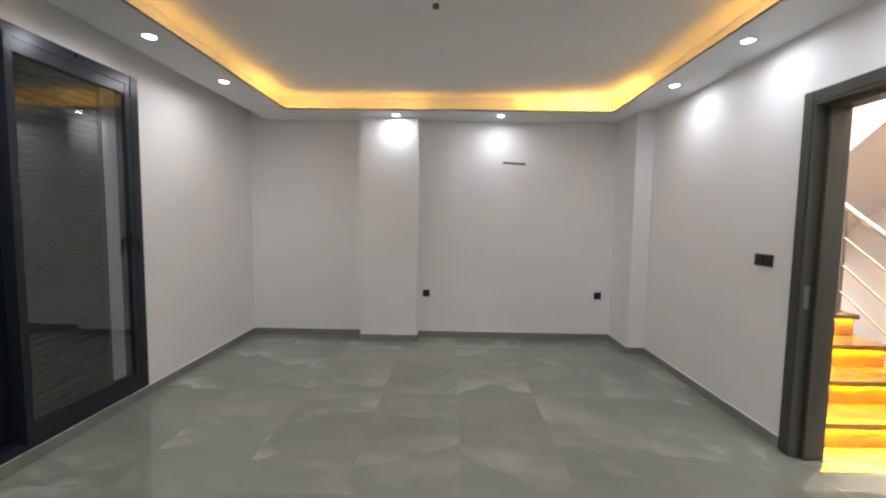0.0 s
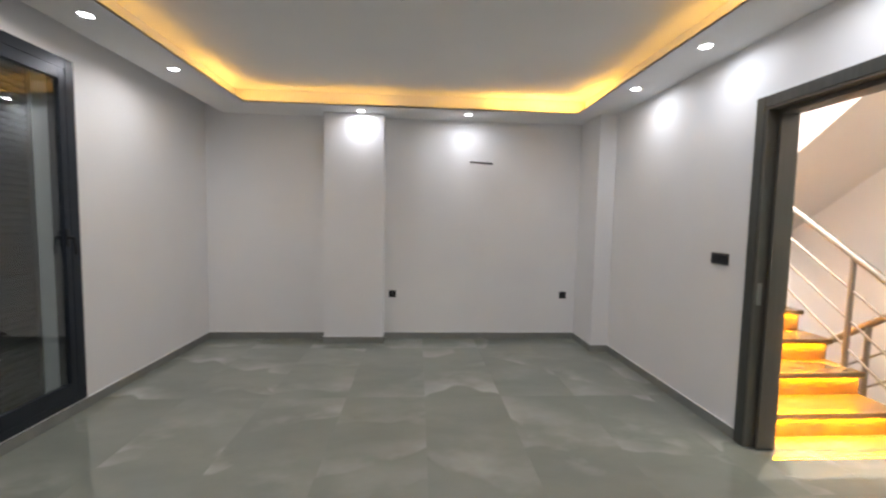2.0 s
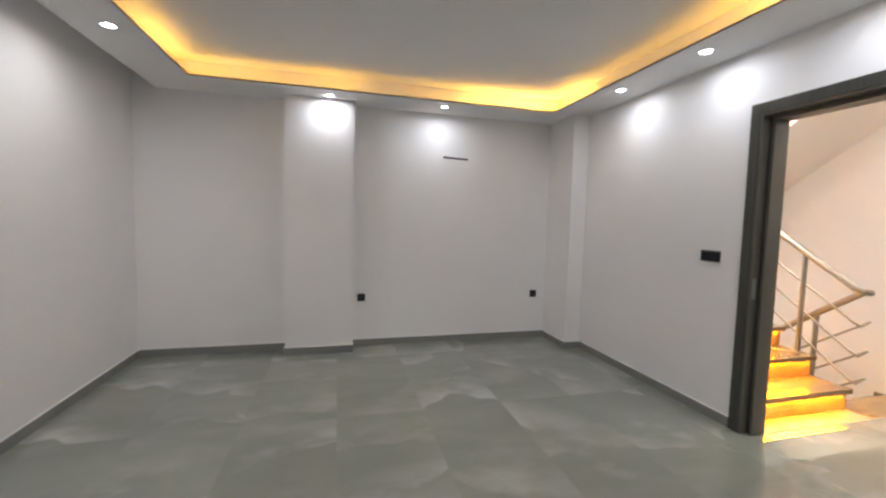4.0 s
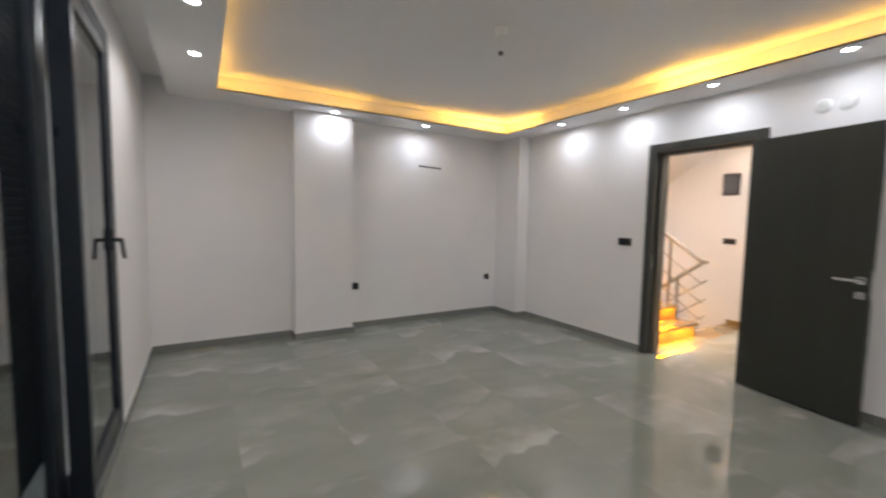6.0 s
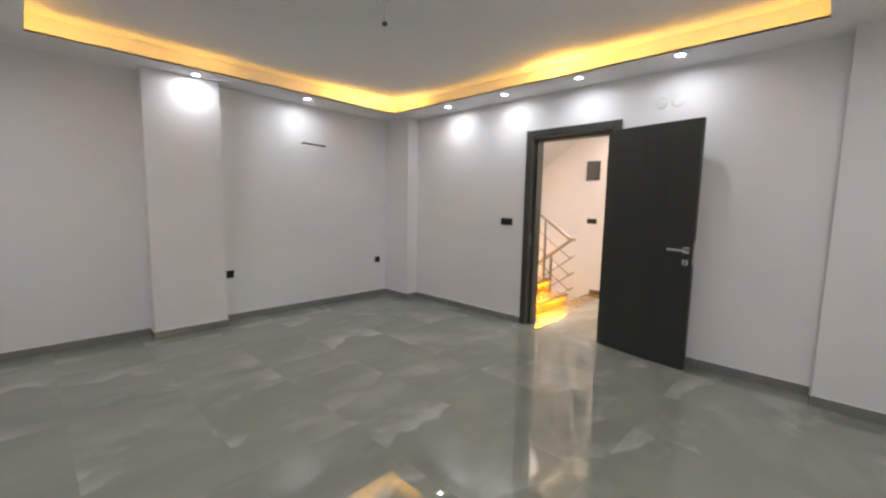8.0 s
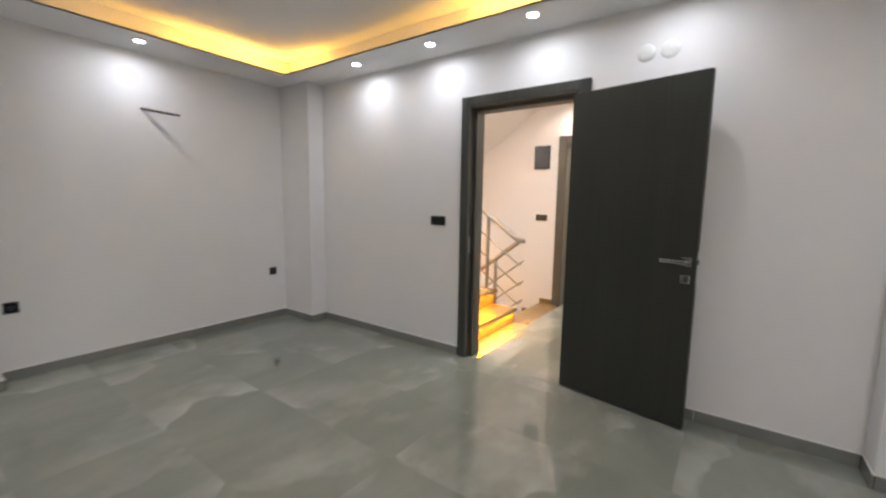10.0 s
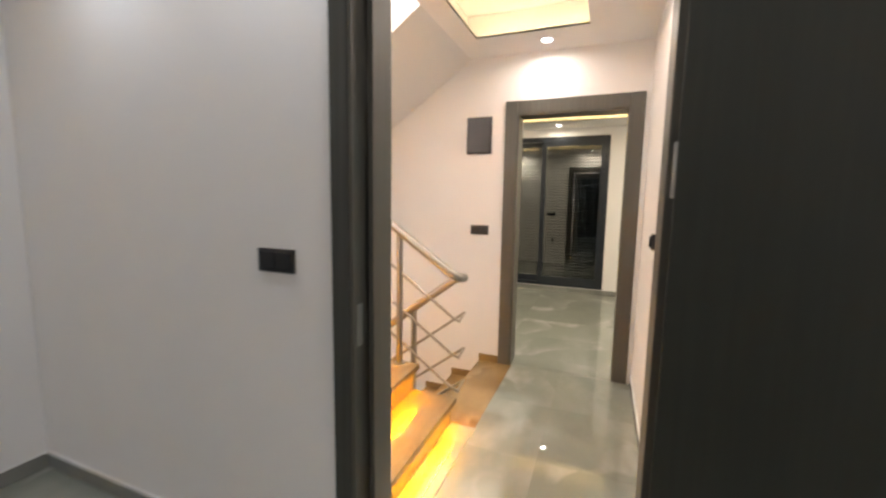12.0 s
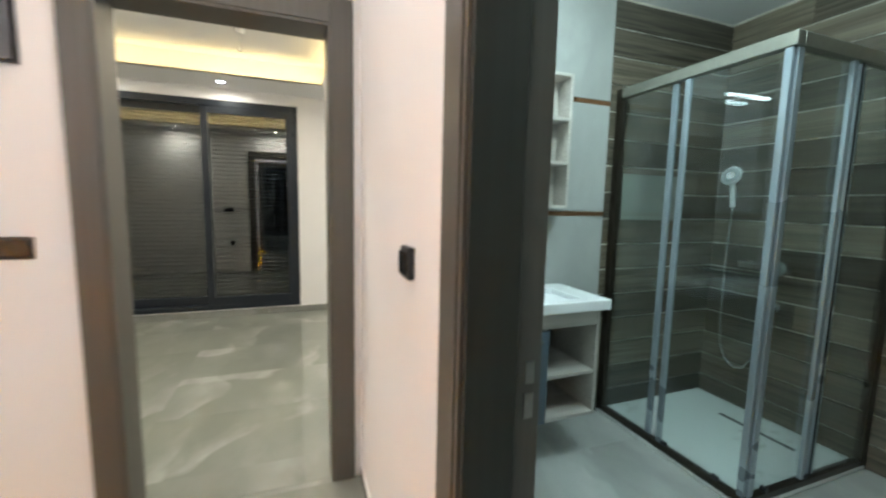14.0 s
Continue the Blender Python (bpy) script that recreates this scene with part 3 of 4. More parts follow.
# the rows by the window and the south wall are set brighter and less blue; the south pair is unseen, added as room fill
fill_spot = spot(-0.527, -0.1, SOF, FILL_W, BACK_COL)
spot(0.597, -0.1, SOF, FILL_W * 0.48, BACK_COL)
west_spot = spot(-1.82, 3.515, SOF, WEST_W, BACK_COL)
for y in (2.69, 1.86, 1.03):
    copy_thing(west_spot, pose(-1.82, y, SOF))
hall_spot = spot(4.14, 2.235, 2.50, 4.0, HALL_COL)
copy_thing(hall_spot, pose(2.52, 2.235, 2.50))
copy_thing(hall_spot, pose(3.32, 1.74, 2.50))
# unseen lamps, added high in the stairwell to brighten the stairs
upper = spot(2.85, 3.6, 5.2, 140, HALL_COL)
copy_thing(upper, pose(3.8, 3.6, 5.2))
# unseen lamp, added under the half landing to brighten the lower flight and wall
low_fill = spot(3.4, 5.2, N_LAND, 22, HALL_COL)
far_spot = spot(7.22, 2.47, 2.47, 4.5, (1.0, 0.88, 0.70))
copy_thing(far_spot, pose(7.22, 3.6, 2.47))
near_spot = spot(4.80, 2.1, 2.47, 14, (1.0, 0.88, 0.70))
for x, y in ((4.80, 3.6), (6.0, 1.3)):
    copy_thing(near_spot, pose(x, y, 2.47))
bath_spot = spot(3.15, 0.85, 2.52, 3.4, (0.78, 1.0, 0.95))
copy_thing(bath_spot, pose(3.95, 0.75, 2.52))


# ---- stairs ----
RISE, RUN = 0.172, 0.250
UY, DY = 2.60, 2.70
SX0, SX1 = H1 + 0.001, 3.32


def outline_up(n, y0, z0, dy, dz, thick):
    """Stepped outline of a flight in y and z, closed by its sloping underside."""
    pts = []
    for i in range(n):
        pts += [(y0 + i * dy, z0 + i * dz), (y0 + i * dy, z0 + (i + 1) * dz)]
    pts.append((y0 + n * dy, z0 + n * dz))
    pts.append((y0 + n * dy, z0 + n * dz - thick))
    pts.append((y0 + thick * 0.5 * (1 if dy > 0 else -1), z0 - 0.0 if thick < 0.1 else z0 - 0.001))
    return pts


stair_up = thing("stairs_up", (2.8, UY, 0), "brown marble stair flight lit amber under each nosing", "stairs", kind="structure")
N = 8
part("stair_body", prism(outline_up(N, UY + 0.022, -0.022, RUN, RISE, 0.22), "x", SX0, SX1 - 0.012), HALLWALL, stair_up, "painted stair body")
for i in range(N):
    y, z = UY + i * RUN, i * RISE
    part("riser", boxes((SX0, SX1 - 0.01, y, y + 0.02, z + 0.001, z + RISE - 0.031), bevel=0.001), BROWN, stair_up)
    bm = boxes((SX0, SX1, y - 0.035, y + RUN + 0.02, z + RISE - 0.03, z + RISE), bevel=0.003)
    box(bm, SX0 + 0.003, SX1 - 0.003, y - 0.0345, y - 0.0295, z + RISE - 0.0365, z + RISE - 0.029)
    part("tread", bm, BROWN, stair_up)
    part("led_strip", boxes((SX0 + 0.02, SX1 - 0.03, y - 0.0285, y - 0.0165, z + RISE - 0.0335, z + RISE - 0.0305)), STRIP, stair_up, "glowing amber light strip")
solid("floor_mid_landing", boxes((SX0, H2 - 0.001, UY + N * RUN + 0.021, 5.699, N * RISE - 0.2, N * RISE)), BROWN, "brown marble half landing", "landing", "structure")

# upper flight above the stairs down: its sloping underside
def under(y):
    return 2.44 - 0.69 * (y - 2.95)


UPX0 = 3.38
pts = [(2.861, under(2.861)), (UY + N * RUN, under(UY + N * RUN)), (UY + N * RUN, under(UY + N * RUN) + 0.25)]
y = UY + N * RUN
z = under(y) + 0.25
while y > 2.95:
    pts += [(y, z + RISE), (y - RUN, z + RISE)]
    y, z = y - RUN, z + RISE
pts.append((2.861, z))
solid("stairs_upper", prism(pts, "x", UPX0, H2 - 0.001), HALLWALL, "cream painted upper stair flight with sloping underside", "stairs", "structure")

# stairs down
stair_down = thing("stairs_down", (3.85, DY, -1.4), "brown marble stair flight leading down", "stairs", kind="structure")
for i in range(8):
    y, z = DY + i * RUN, -i * RISE
    y0 = 2.445 if i == 0 else y - RUN + 0.001
    x0 = SX1 + 0.002
    part("tread", boxes((x0, H2 - 0.001, y0, y + 0.03, z - 0.03, z), bevel=0.003), BROWN, stair_down)
    part("riser", boxes((x0, H2 - 0.001, y - 0.02, y, z - RISE + 0.001, z - 0.031), bevel=0.001), BROWN, stair_down)
    part("stair_body", boxes((x0, H2 - 0.002, y0 - (0 if i == 0 else 0.02), y - 0.021, z - 0.3, z - 0.031)), HALLWALL, stair_down)
    part("skirting_tile", boxes((H2 - 0.011, H2 - 0.0015, (2.563 if i == 0 else y - RUN + 0.03), y + 0.03, z + 0.001, z + 0.06), bevel=0.001), BROWN, stair_down)
solid("floor_lower_landing", boxes((H1, H2, DY + 7 * RUN + 0.04, 5.7, -1.7, -8 * RISE - 0.02)), BROWN, "brown marble lower landing", "landing", "structure")

# railing: bent round from the flight up to the flight down
rail = thing("stair_railing", (3.36, 3.0, 0.0), "brushed stainless steel stair railing with three bars", "railing")
XU, XD = 3.285, 3.40
K = 0.70
up_z = lambda y: 0.935 + K * (y - 2.595)
dn_z = lambda y: 0.905 - 0.76 * (y - 2.595)
part("handrail", pipe([(XU, 4.6, up_z(4.6)), (XU, 2.595, up_z(2.595)), (XU + 0.02, 2.555, 0.915), (XD - 0.02, 2.555, 0.905), (XD, 2.595, dn_z(2.595)), (XD, 4.6, dn_z(4.6))], 0.025, 18), STEEL, rail, "", True)
for off in (0.25, 0.475, 0.685):
    part("rail_bar", pipe([(XU, 4.6, up_z(4.6) - off), (XU, 2.59, up_z(2.59) - off), (XU + 0.03, 2.556, up_z(2.556) - off - 0.006), (XD, 2.552, dn_z(2.552) - off - 0.004), (XD, 4.6, dn_z(4.6) - off)], 0.0085, 12), STEEL, rail, "", True)
for y in (2.94, 3.47, 4.0, 4.5):
    step = math.floor((y - UY + 0.03) / RUN) + 1
    part("post", tubes(((XU, y, step * RISE), (XU, y, up_z(y) - 0.02), 0.019), ((XU, y, step * RISE), (XU, y, step * RISE + 0.006), 0.035)), STEEL, rail, "", True)
for y in (2.895, 3.42, 3.95, 4.48):
    step = math.floor((y - DY - 0.03) / RUN) + 1
    part("post", tubes(((XD, y, -step * RISE), (XD, y, dn_z(y) - 0.02), 0.019), ((XD, y, -step * RISE), (XD, y, -step * RISE + 0.006), 0.035)), STEEL, rail, "", True)


# ---- wall plates, panel, caps, cable ----
def plate(name, axis, face, sgn, c, z, w, h, rockers, label, category, deep=1.0):
    """A dark wall plate: rim, inset and rockers. axis: the wall's normal."""
    def b(d0, d1, u0, u1, z0, z1, bev):
        a, e = sorted((face + sgn * d0, face + sgn * (d1 * deep)))
        return boxes((a, e, u0, u1, z0, z1) if axis == "x" else (u0, u1, a, e, z0, z1), bevel=bev)
    at = (face, c, z - h / 2) if axis == "x" else (c, face, z - h / 2)
    p = thing(name, at, label, category, "black wall plates")
    part("rim", b(0.0005, 0.008, c - w / 2, c + w / 2, z - h / 2, z + h / 2, 0.003), BLACKP, p)
    n = rockers
    cell = (w - 0.02) / max(1, n)
    for i in range(n):
        u = c - w / 2 + 0.010 + i * cell
        part("insert", b(0.0085, 0.0115, u + 0.002, u + cell - 0.002, z - h / 2 + 0.012, z + h / 2 - 0.012, 0.0015), BLACKR, p)
    return p


plate("light_switch", "x", W1, -1, 2.798, 1.155, 0.156, 0.08, 2, "black double light switch plate on the wall", "light switch")
for x in (-0.199, 1.809):
    s = plate("wall_socket", "y", N1, -1, x, 0.525, 0.082, 0.082, 1, "black square wall socket above the skirting", "socket")
    well = lathe([(0.021, 0.0), (0.020, 0.0015), (0.017, 0.0015), (0.0165, 0.0005)], 20)
    well.transform(Matrix.Translation((x, N1 - 0.0116, 0.525)) @ pose(0, 0, 0, 90, 0, 0))
    part("socket_well", well, BLACKP, s, "round socket well", True)
plate("light_switch", "x", H2, -1, 2.754, 1.128, 0.155, 0.08, 2, "black double switch plate on the stairwell wall", "light switch")
plate("light_switch", "x", 4.51, 1, 2.886, 1.113, 0.155, 0.08, 2, "black double switch plate beside the far doorway", "light switch")
plate("wall_socket", "x", 4.51, 1, 2.843, 0.534, 0.082, 0.082, 1, "black wall socket beside the far doorway", "socket")
plate("light_switch", "y", HS, 1, 3.53, 1.162, 0.082, 0.082, 1, "black single switch plate on the hall wall", "light switch", 2.2)

panel = thing("fuse_panel", (H2, 2.775, 1.75), "glossy black fuse panel door on the stairwell wall", "fuse panel")
part("surround", boxes((H2 - 0.010, H2 - 0.0005, 2.669, 2.882, 1.750, 2.045), bevel=0.003), BLACKP, panel)
part("panel_door", boxes((H2 - 0.018, H2 - 0.0105, 2.679, 2.872, 1.760, 2.035), bevel=0.003), BLACKG, panel, "glossy black door")

for y, z in ((1.235, 2.243), (1.105, 2.243)):
    cap = lathe([(0.052, 0.0), (0.051, 0.003), (0.045, 0.007), (0.030, 0.010), (0.010, 0.011)], 28)
    cap.transform(Matrix.Translation((W1 - 0.0005, y, z)) @ pose(0, 0, 0, 0, -90, 0))
    solid("vent_cap", cap, WHITEP, "round white plastic cap on the wall", "wall cap", smooth=True, group="wall caps")

cable = pipe([(0.673, N1 - 0.0005, 2.055), (0.722, 4.787, 2.047), (0.80, 4.732, 2.034), (0.898, 4.66, 2.019)], 0.010, 10)
solid("cable_stub", cable, plain("grey_cable", (0.07, 0.062, 0.055), 0.5), "grey cable end sticking out of the wall", "cable", smooth=True)


def pendant(x, y, top, low, label, white=False):
    p = thing("pendant_cable", (x, y, top), label, "pendant cable")
    rose = lathe([(0.004, -0.050), (0.030, -0.046), (0.036, -0.030), (0.038, -0.0005)], 24)
    rose.transform(Matrix.Translation((x, y, top)))
    part("ceiling_rose", rose, WHITEP, p, "white plastic ceiling rose", True)
    part("cable", tubes(((x, y, top - 0.045), (x, y, low + 0.02), 0.005)), WHITEP, p, "white cable", True)
    end = lathe([(0.014, 0.0), (0.017, 0.005), (0.017, 0.018), (0.010, 0.024)], 18)
    end.transform(Matrix.Translation((x, y, low)))
    part("lamp_connector", end, WHITEP if white else plain("dark_connector", (0.10, 0.085, 0.07), 0.5), p, "white connector" if white else "dark connector", True)


pendant(-0.016, 2.316, TOP, 2.495, "white ceiling rose with a short hanging cable end")
pendant(6.28, 2.19, TOP, 2.485, "white ceiling rose with a white hanging connector", True)


# ---- bathroom ----
LIGHTTILE = tile_stone("pale_wall_tile", (0.41, 0.415, 0.39), (0.50, 0.50, 0.47), (0.37, 0.375, 0.355), 0.03, 1.0)
BATHFLOOR = tile_stone("pale_floor_tile", (0.50, 0.50, 0.47), (0.66, 0.66, 0.62), (0.36, 0.365, 0.345), 0.06, 1.0)
WOODTILE = wood_grain("wood_look_tile", (0.050, 0.043, 0.032), (0.27, 0.232, 0.175), 0.22, "x", contrast=0.62, vary=30)
WOODTILE_Y = wood_grain("wood_look_tile_side", (0.050, 0.043, 0.032), (0.27, 0.232, 0.175), 0.22, "y", contrast=0.62, vary=30)
JOINT = plain("pale_joint", (0.62, 0.58, 0.50), 0.6)
COPPER = plain("copper_strip", (0.22, 0.11, 0.05), 0.3, 0.6)
BLUEGREY = plain("blue_grey_lacquer", (0.075, 0.105, 0.135), 0.35)
OAKGREY = wood_grain("grey_oak", (0.36, 0.33, 0.29), (0.52, 0.49, 0.44), 0.5, "y")
CERAMIC = plain("white_ceramic", (0.86, 0.87, 0.87), 0.10, amount=0.03)
BRONZE = plain("dark_bronze_profile", (0.055, 0.045, 0.034), 0.32, 0.8)
CLEAR = glass("shower_glass", (0.86, 0.94, 0.92))
MIRROR = plain("mirror", (0.85, 0.87, 0.87), 0.02, 1.0)
SLOT = plain("drain_slot", (0.03, 0.03, 0.03), 0.4, 0.6)

clad_s = thing("wall_tiles_south", (3.4, -0.94, 0), "dark brown wood-look shower wall tiles with pale joints", "wall tiles", kind="structure")
clad_e = thing("wall_tiles_east", (4.52, 0.2, 0), "wood-look and pale marbled bathroom wall tiles", "wall tiles", kind="structure")
part("joint_bed", boxes((2.45, 4.506, -0.939, -0.928, 0, 2.519)), JOINT, clad_s)
part("joint_bed", boxes((4.508, 4.519, -0.94, 1.379, 0, 2.519)), JOINT, clad_e)
ROW, ROW0 = 0.1582, -0.022


def wavy(x0, x1, h, depth, seed, n=7):
    """A plank tile in x and z with a faintly uneven top edge; it faces +y."""
    rnd = random.Random(seed)
    bm = bmesh.new()
    tops = [h - 0.0035 - 0.003 * rnd.random() for _ in range(n + 1)]
    rows = []
    for i in range(n + 1):
        x = x0 + (x1 - x0) * i / n
        rows.append([bm.verts.new((x, 0, 0.002)), bm.verts.new((x, depth, 0.002)), bm.verts.new((x, depth, tops[i])), bm.verts.new((x, 0, tops[i]))])
    for a, c in zip(rows, rows[1:]):
        for i in range(4):
            j = (i + 1) % 4
            bm.faces.new((a[i], c[i], c[j], a[j]))
    bm.faces.new(rows[0])
    bm.faces.new(rows[-1][::-1])
    return bm


for r in range(17):
    z = max(0.001, ROW0 + r * ROW)
    h = min(ROW0 + (r + 1) * ROW, 2.517) - z
    if h < 0.02:
        continue
    off = (r * 0.43) % 1.2
    x = 4.495
    cuts = [2.46] + sorted(c for c in (4.495 - off - 1.2 * k for k in range(4)) if 2.5 < c < 4.45) + [4.495]
    for a, c in zip(cuts, cuts[1:]):
        bm = wavy(a + 0.001, c - 0.001, h, 0.008, r * 7 + int(a * 10))
        bm.transform(Matrix.Translation((0, -0.928, z)))
        part("wood_tile", bm, WOODTILE, clad_s)
    bm = wavy(-0.928, 0.045, h, 0.008, r + 100)
    bm.transform(Matrix.Translation((4.508, 0, z)) @ pose(0, 0, 0, 0, 0, 90))
    part("wood_tile", bm, WOODTILE_Y, clad_e)
for y0, y1 in ((0.047, 0.647), (0.649, 1.378)):
    for z0, z1 in ((0.001, 0.62), (0.622, 1.255), (1.285, 1.903), (1.932, 2.515)):
        part("pale_tile", boxes((4.499, 4.508, y0, y1, z0, z1), bevel=0.001), LIGHTTILE, clad_e)
    for z0, z1 in ((1.257, 1.283), (1.905, 1.930)):
        part("border_strip", boxes((4.497, 4.508, y0, y1, z0, z1), bevel=0.001), COPPER, clad_e, "copper brown border strip")
# pale rectangle painted in for a reflection over the wood tiles
part("reflection_panel", boxes((4.4935, 4.4992, -0.605, -0.085, 1.236, 1.517), bevel=0.001), plain("pale_reflection", (0.26, 0.265, 0.235), 0.2, 0.0, 6.0), clad_e, "pale grey panel standing for a reflection on the tiles")
clad_w = thing("wall_tiles_west", (2.31, 0.2, 0), "pale marbled bathroom wall tiles", "wall tiles", kind="structure")
for i in range(4):
    for z0, z1 in ((0.001, 0.62), (0.622, 1.255), (1.257, 1.86), (1.862, 2.515)):
        part("pale_tile", boxes((2.301, 2.31, -0.92 + i * 0.57, -0.352 + i * 0.57, z0, z1), bevel=0.001), LIGHTTILE, clad_w)

# shower: tray, corner frame, glass
TX, TY = 3.60, -0.02
tray = thing("shower_tray", (4.05, -0.47, 0), "white flat shower tray with a slot drain", "shower tray")
part("tray", boxes((TX - 0.02, 4.498, -0.919, TY + 0.02, 0.001, 0.022), bevel=0.004), plain("tray_white", (0.72, 0.74, 0.72), 0.3), tray)
part("slot_drain", boxes((3.78, 3.97, -0.72, -0.695, 0.0222, 0.024)), SLOT, tray, "dark slot drain")
part("slot_drain", boxes((4.0, 4.19, -0.72, -0.695, 0.0222, 0.024)), SLOT, tray, "dark slot drain")

sh = thing("shower_enclosure", (TX, TY, 0.022), "corner shower enclosure of clear glass with metal profiles", "shower enclosure")
STOP = 2.0
part("wall_profile", boxes((4.455, 4.498, TY - 0.02, TY + 0.022, 0.023, STOP), bevel=0.003), BRONZE, sh, "dark bronze wall profile")
part("wall_profile", boxes((TX - 0.022, TX + 0.02, -0.919, -0.875, 0.023, STOP), bevel=0.003), BRONZE, sh, "dark bronze wall profile")
part("bottom_rail", boxes((TX - 0.02, 4.455, TY - 0.018, TY + 0.02, 0.023, 0.058), bevel=0.003), BRONZE, sh, "dark bronze bottom rail")
part("bottom_rail", boxes((TX - 0.02, TX + 0.018, -0.875, TY - 0.019, 0.023, 0.058), bevel=0.003), BRONZE, sh, "dark bronze bottom rail")
SATIN = plain("satin_champagne", (0.36, 0.35, 0.30), 0.33, 0.9)
part("top_rail", boxes((TX - 0.025, 4.455, TY - 0.022, TY + 0.025, STOP - 0.055, STOP), bevel=0.004), SATIN, sh, "satin metal top rail")
part("top_rail", boxes((TX - 0.025, TX + 0.022, -0.875, TY - 0.023, STOP - 0.055, STOP), bevel=0.004), SATIN, sh, "satin metal top rail")
ZB, ZT = 0.06, STOP - 0.056
for k, (q, off) in enumerate((((4.10, 4.455), -0.008), ((TX + 0.01, 4.05), 0.008))):
    g = part("glass_panel", boxes((q[0], q[1], TY + off - 0.003, TY + off + 0.003, ZB, ZT)), CLEAR, sh, "clear glass panel")
    g.visible_shadow = False
    g = part("glass_panel", boxes((TX + off - 0.003, TX + off + 0.003, *((-0.875, -0.47) if k == 0 else (-0.42, TY - 0.01)), ZB, ZT)), CLEAR, sh, "clear glass panel")
    g.visible_shadow = False
SILVER = plain("silver_profile", (0.31, 0.355, 0.39), 0.28, 0.5, 5.0, 0.04)
for x0, x1, o in ((4.103, 4.135, -0.008), (4.020, 4.052, 0.008), (TX - 0.010, TX + 0.020, 0.012)):
    part("stile", boxes((x0, x1, TY + o - 0.010, TY + o + 0.010, ZB, ZT), bevel=0.004), SILVER, sh, "silver upright profile")
for y0, y1, o in ((-0.420, -0.388, -0.008), (-0.502, -0.470, 0.008), (TY - 0.036, TY - 0.002, -0.008)):
    part("stile", boxes((TX + o - 0.010, TX + o + 0.010, y0, y1, ZB, ZT), bevel=0.004), SILVER, sh, "silver upright profile")
for x, y in ((4.0, TY + 0.012), (3.72, TY + 0.012), (TX - 0.010, -0.14), (TX - 0.010, -0.42)):
    part("roller", tubes(((x - 0.012, y, 0.072), (x + 0.012, y, 0.072), 0.013)), BLACKP, sh, "black roller", True)

# hand shower, hose and mixer on the south wall
hs = thing("hand_shower", (4.40, -0.92, 0.95), "chrome and white hand shower with hose on a mixer", "shower")
HX = 4.347
head = Matrix.Translation((HX, -0.835, 1.525)) @ pose(0, 0, 0, -72, 0, 0)
bm = lathe([(0.020, -0.014), (0.050, -0.010), (0.062, 0.002), (0.062, 0.012), (0.054, 0.018), (0.052, 0.014)], 28)
bm.transform(head)
head_ob = part("shower_head", bm, WHITEP, hs, "white round shower head", True)
bm = lathe([(0.050, 0.0142), (0.049, 0.0165), (0.030, 0.0170), (0.029, 0.0150)], 28)
bm.transform(head)
part("spray_ring", bm, plain("grey_spray_plate", (0.42, 0.44, 0.45), 0.35), head_ob, "grey spray plate", True)
bm = lathe([(0.027, 0.0152), (0.026, 0.0185), (0.010, 0.0190)], 24)
bm.transform(head)
part("spray_button", bm, CHROME, head_ob, "chrome centre", True)
part("shower_grip", tubes(((HX, -0.848, 1.475), (HX + 0.005, -0.872, 1.33), 0.016)), WHITEP, hs, "", True)
part("wall_holder", boxes((HX - 0.02, HX + 0.02, -0.919, -0.862, 1.39, 1.42), bevel=0.004), CHROME, hs)
hose = [(HX + 0.005, -0.875, 1.33), (4.36, -0.87, 1.0), (4.352, -0.865, 0.6), (4.335, -0.86, 0.42), (4.29, -0.855, 0.33), (4.235, -0.855, 0.295), (4.18, -0.855, 0.31), (4.125, -0.86, 0.40), (4.09, -0.87, 0.55), (4.075, -0.875, 0.70)]
part("hose", pipe(hose, 0.008, 10), CHROME, hs, "silver hose", True)
bm = lathe([(0.030, 0.0), (0.030, 0.006), (0.014, 0.010), (0.013, 0.045)], 20)
bm.transform(Matrix.Translation((4.075, -0.9195, 0.725)) @ pose(0, 0, 0, -90, 0, 0))
tube(bm, (4.075, -0.875, 0.735), (4.075, -0.875, 0.69), 0.012)
part("hose_outlet", bm, CHROME, hs, "chrome hose outlet elbow", True)
part("glass_shelf", boxes((4.10, 4.497, -0.9195, -0.76, 0.905, 0.913), bevel=0.001), CLEAR, hs, "clear glass shelf")
bm = boxes((3.99, 4.27, -0.895, -0.850, 0.945, 0.990), bevel=0.008)
tube(bm, (4.05, -0.919, 0.967), (4.05, -0.89, 0.967), 0.03)
tube(bm, (4.22, -0.919, 0.967), (4.22, -0.89, 0.967), 0.03)
tube(bm, (4.03, -0.83, 0.985), (4.03, -0.77, 1.0), 0.010)
part("mixer_body", bm, CHROME, hs, "chrome mixer")
bm = lathe([(0.048, 0.0), (0.048, 0.02), (0.042, 0.028), (0.012, 0.030)], 24)
bm.transform(Matrix.Translation((4.03, -0.849, 0.975)) @ pose(0, 0, 0, -90, 0, 0))
part("mixer_knob", bm, CHROME, hs, "round chrome knob", True)

# vanity unit
van = thing("vanity_unit", (4.3, 0.70, 0), "grey oak vanity with open shelves and a blue-grey door", "vanity unit")
VX0, VX1, VY0, VY1 = 4.12, 4.498, 0.36, 1.08
part("side_panel", boxes((VX0, VX1, VY0, VY0 + 0.018, 0.24, 0.80), bevel=0.002), OAKGREY, van)
part("side_panel", boxes((VX0, VX1, VY1 - 0.018, VY1, 0.24, 0.80), bevel=0.002), OAKGREY, van)
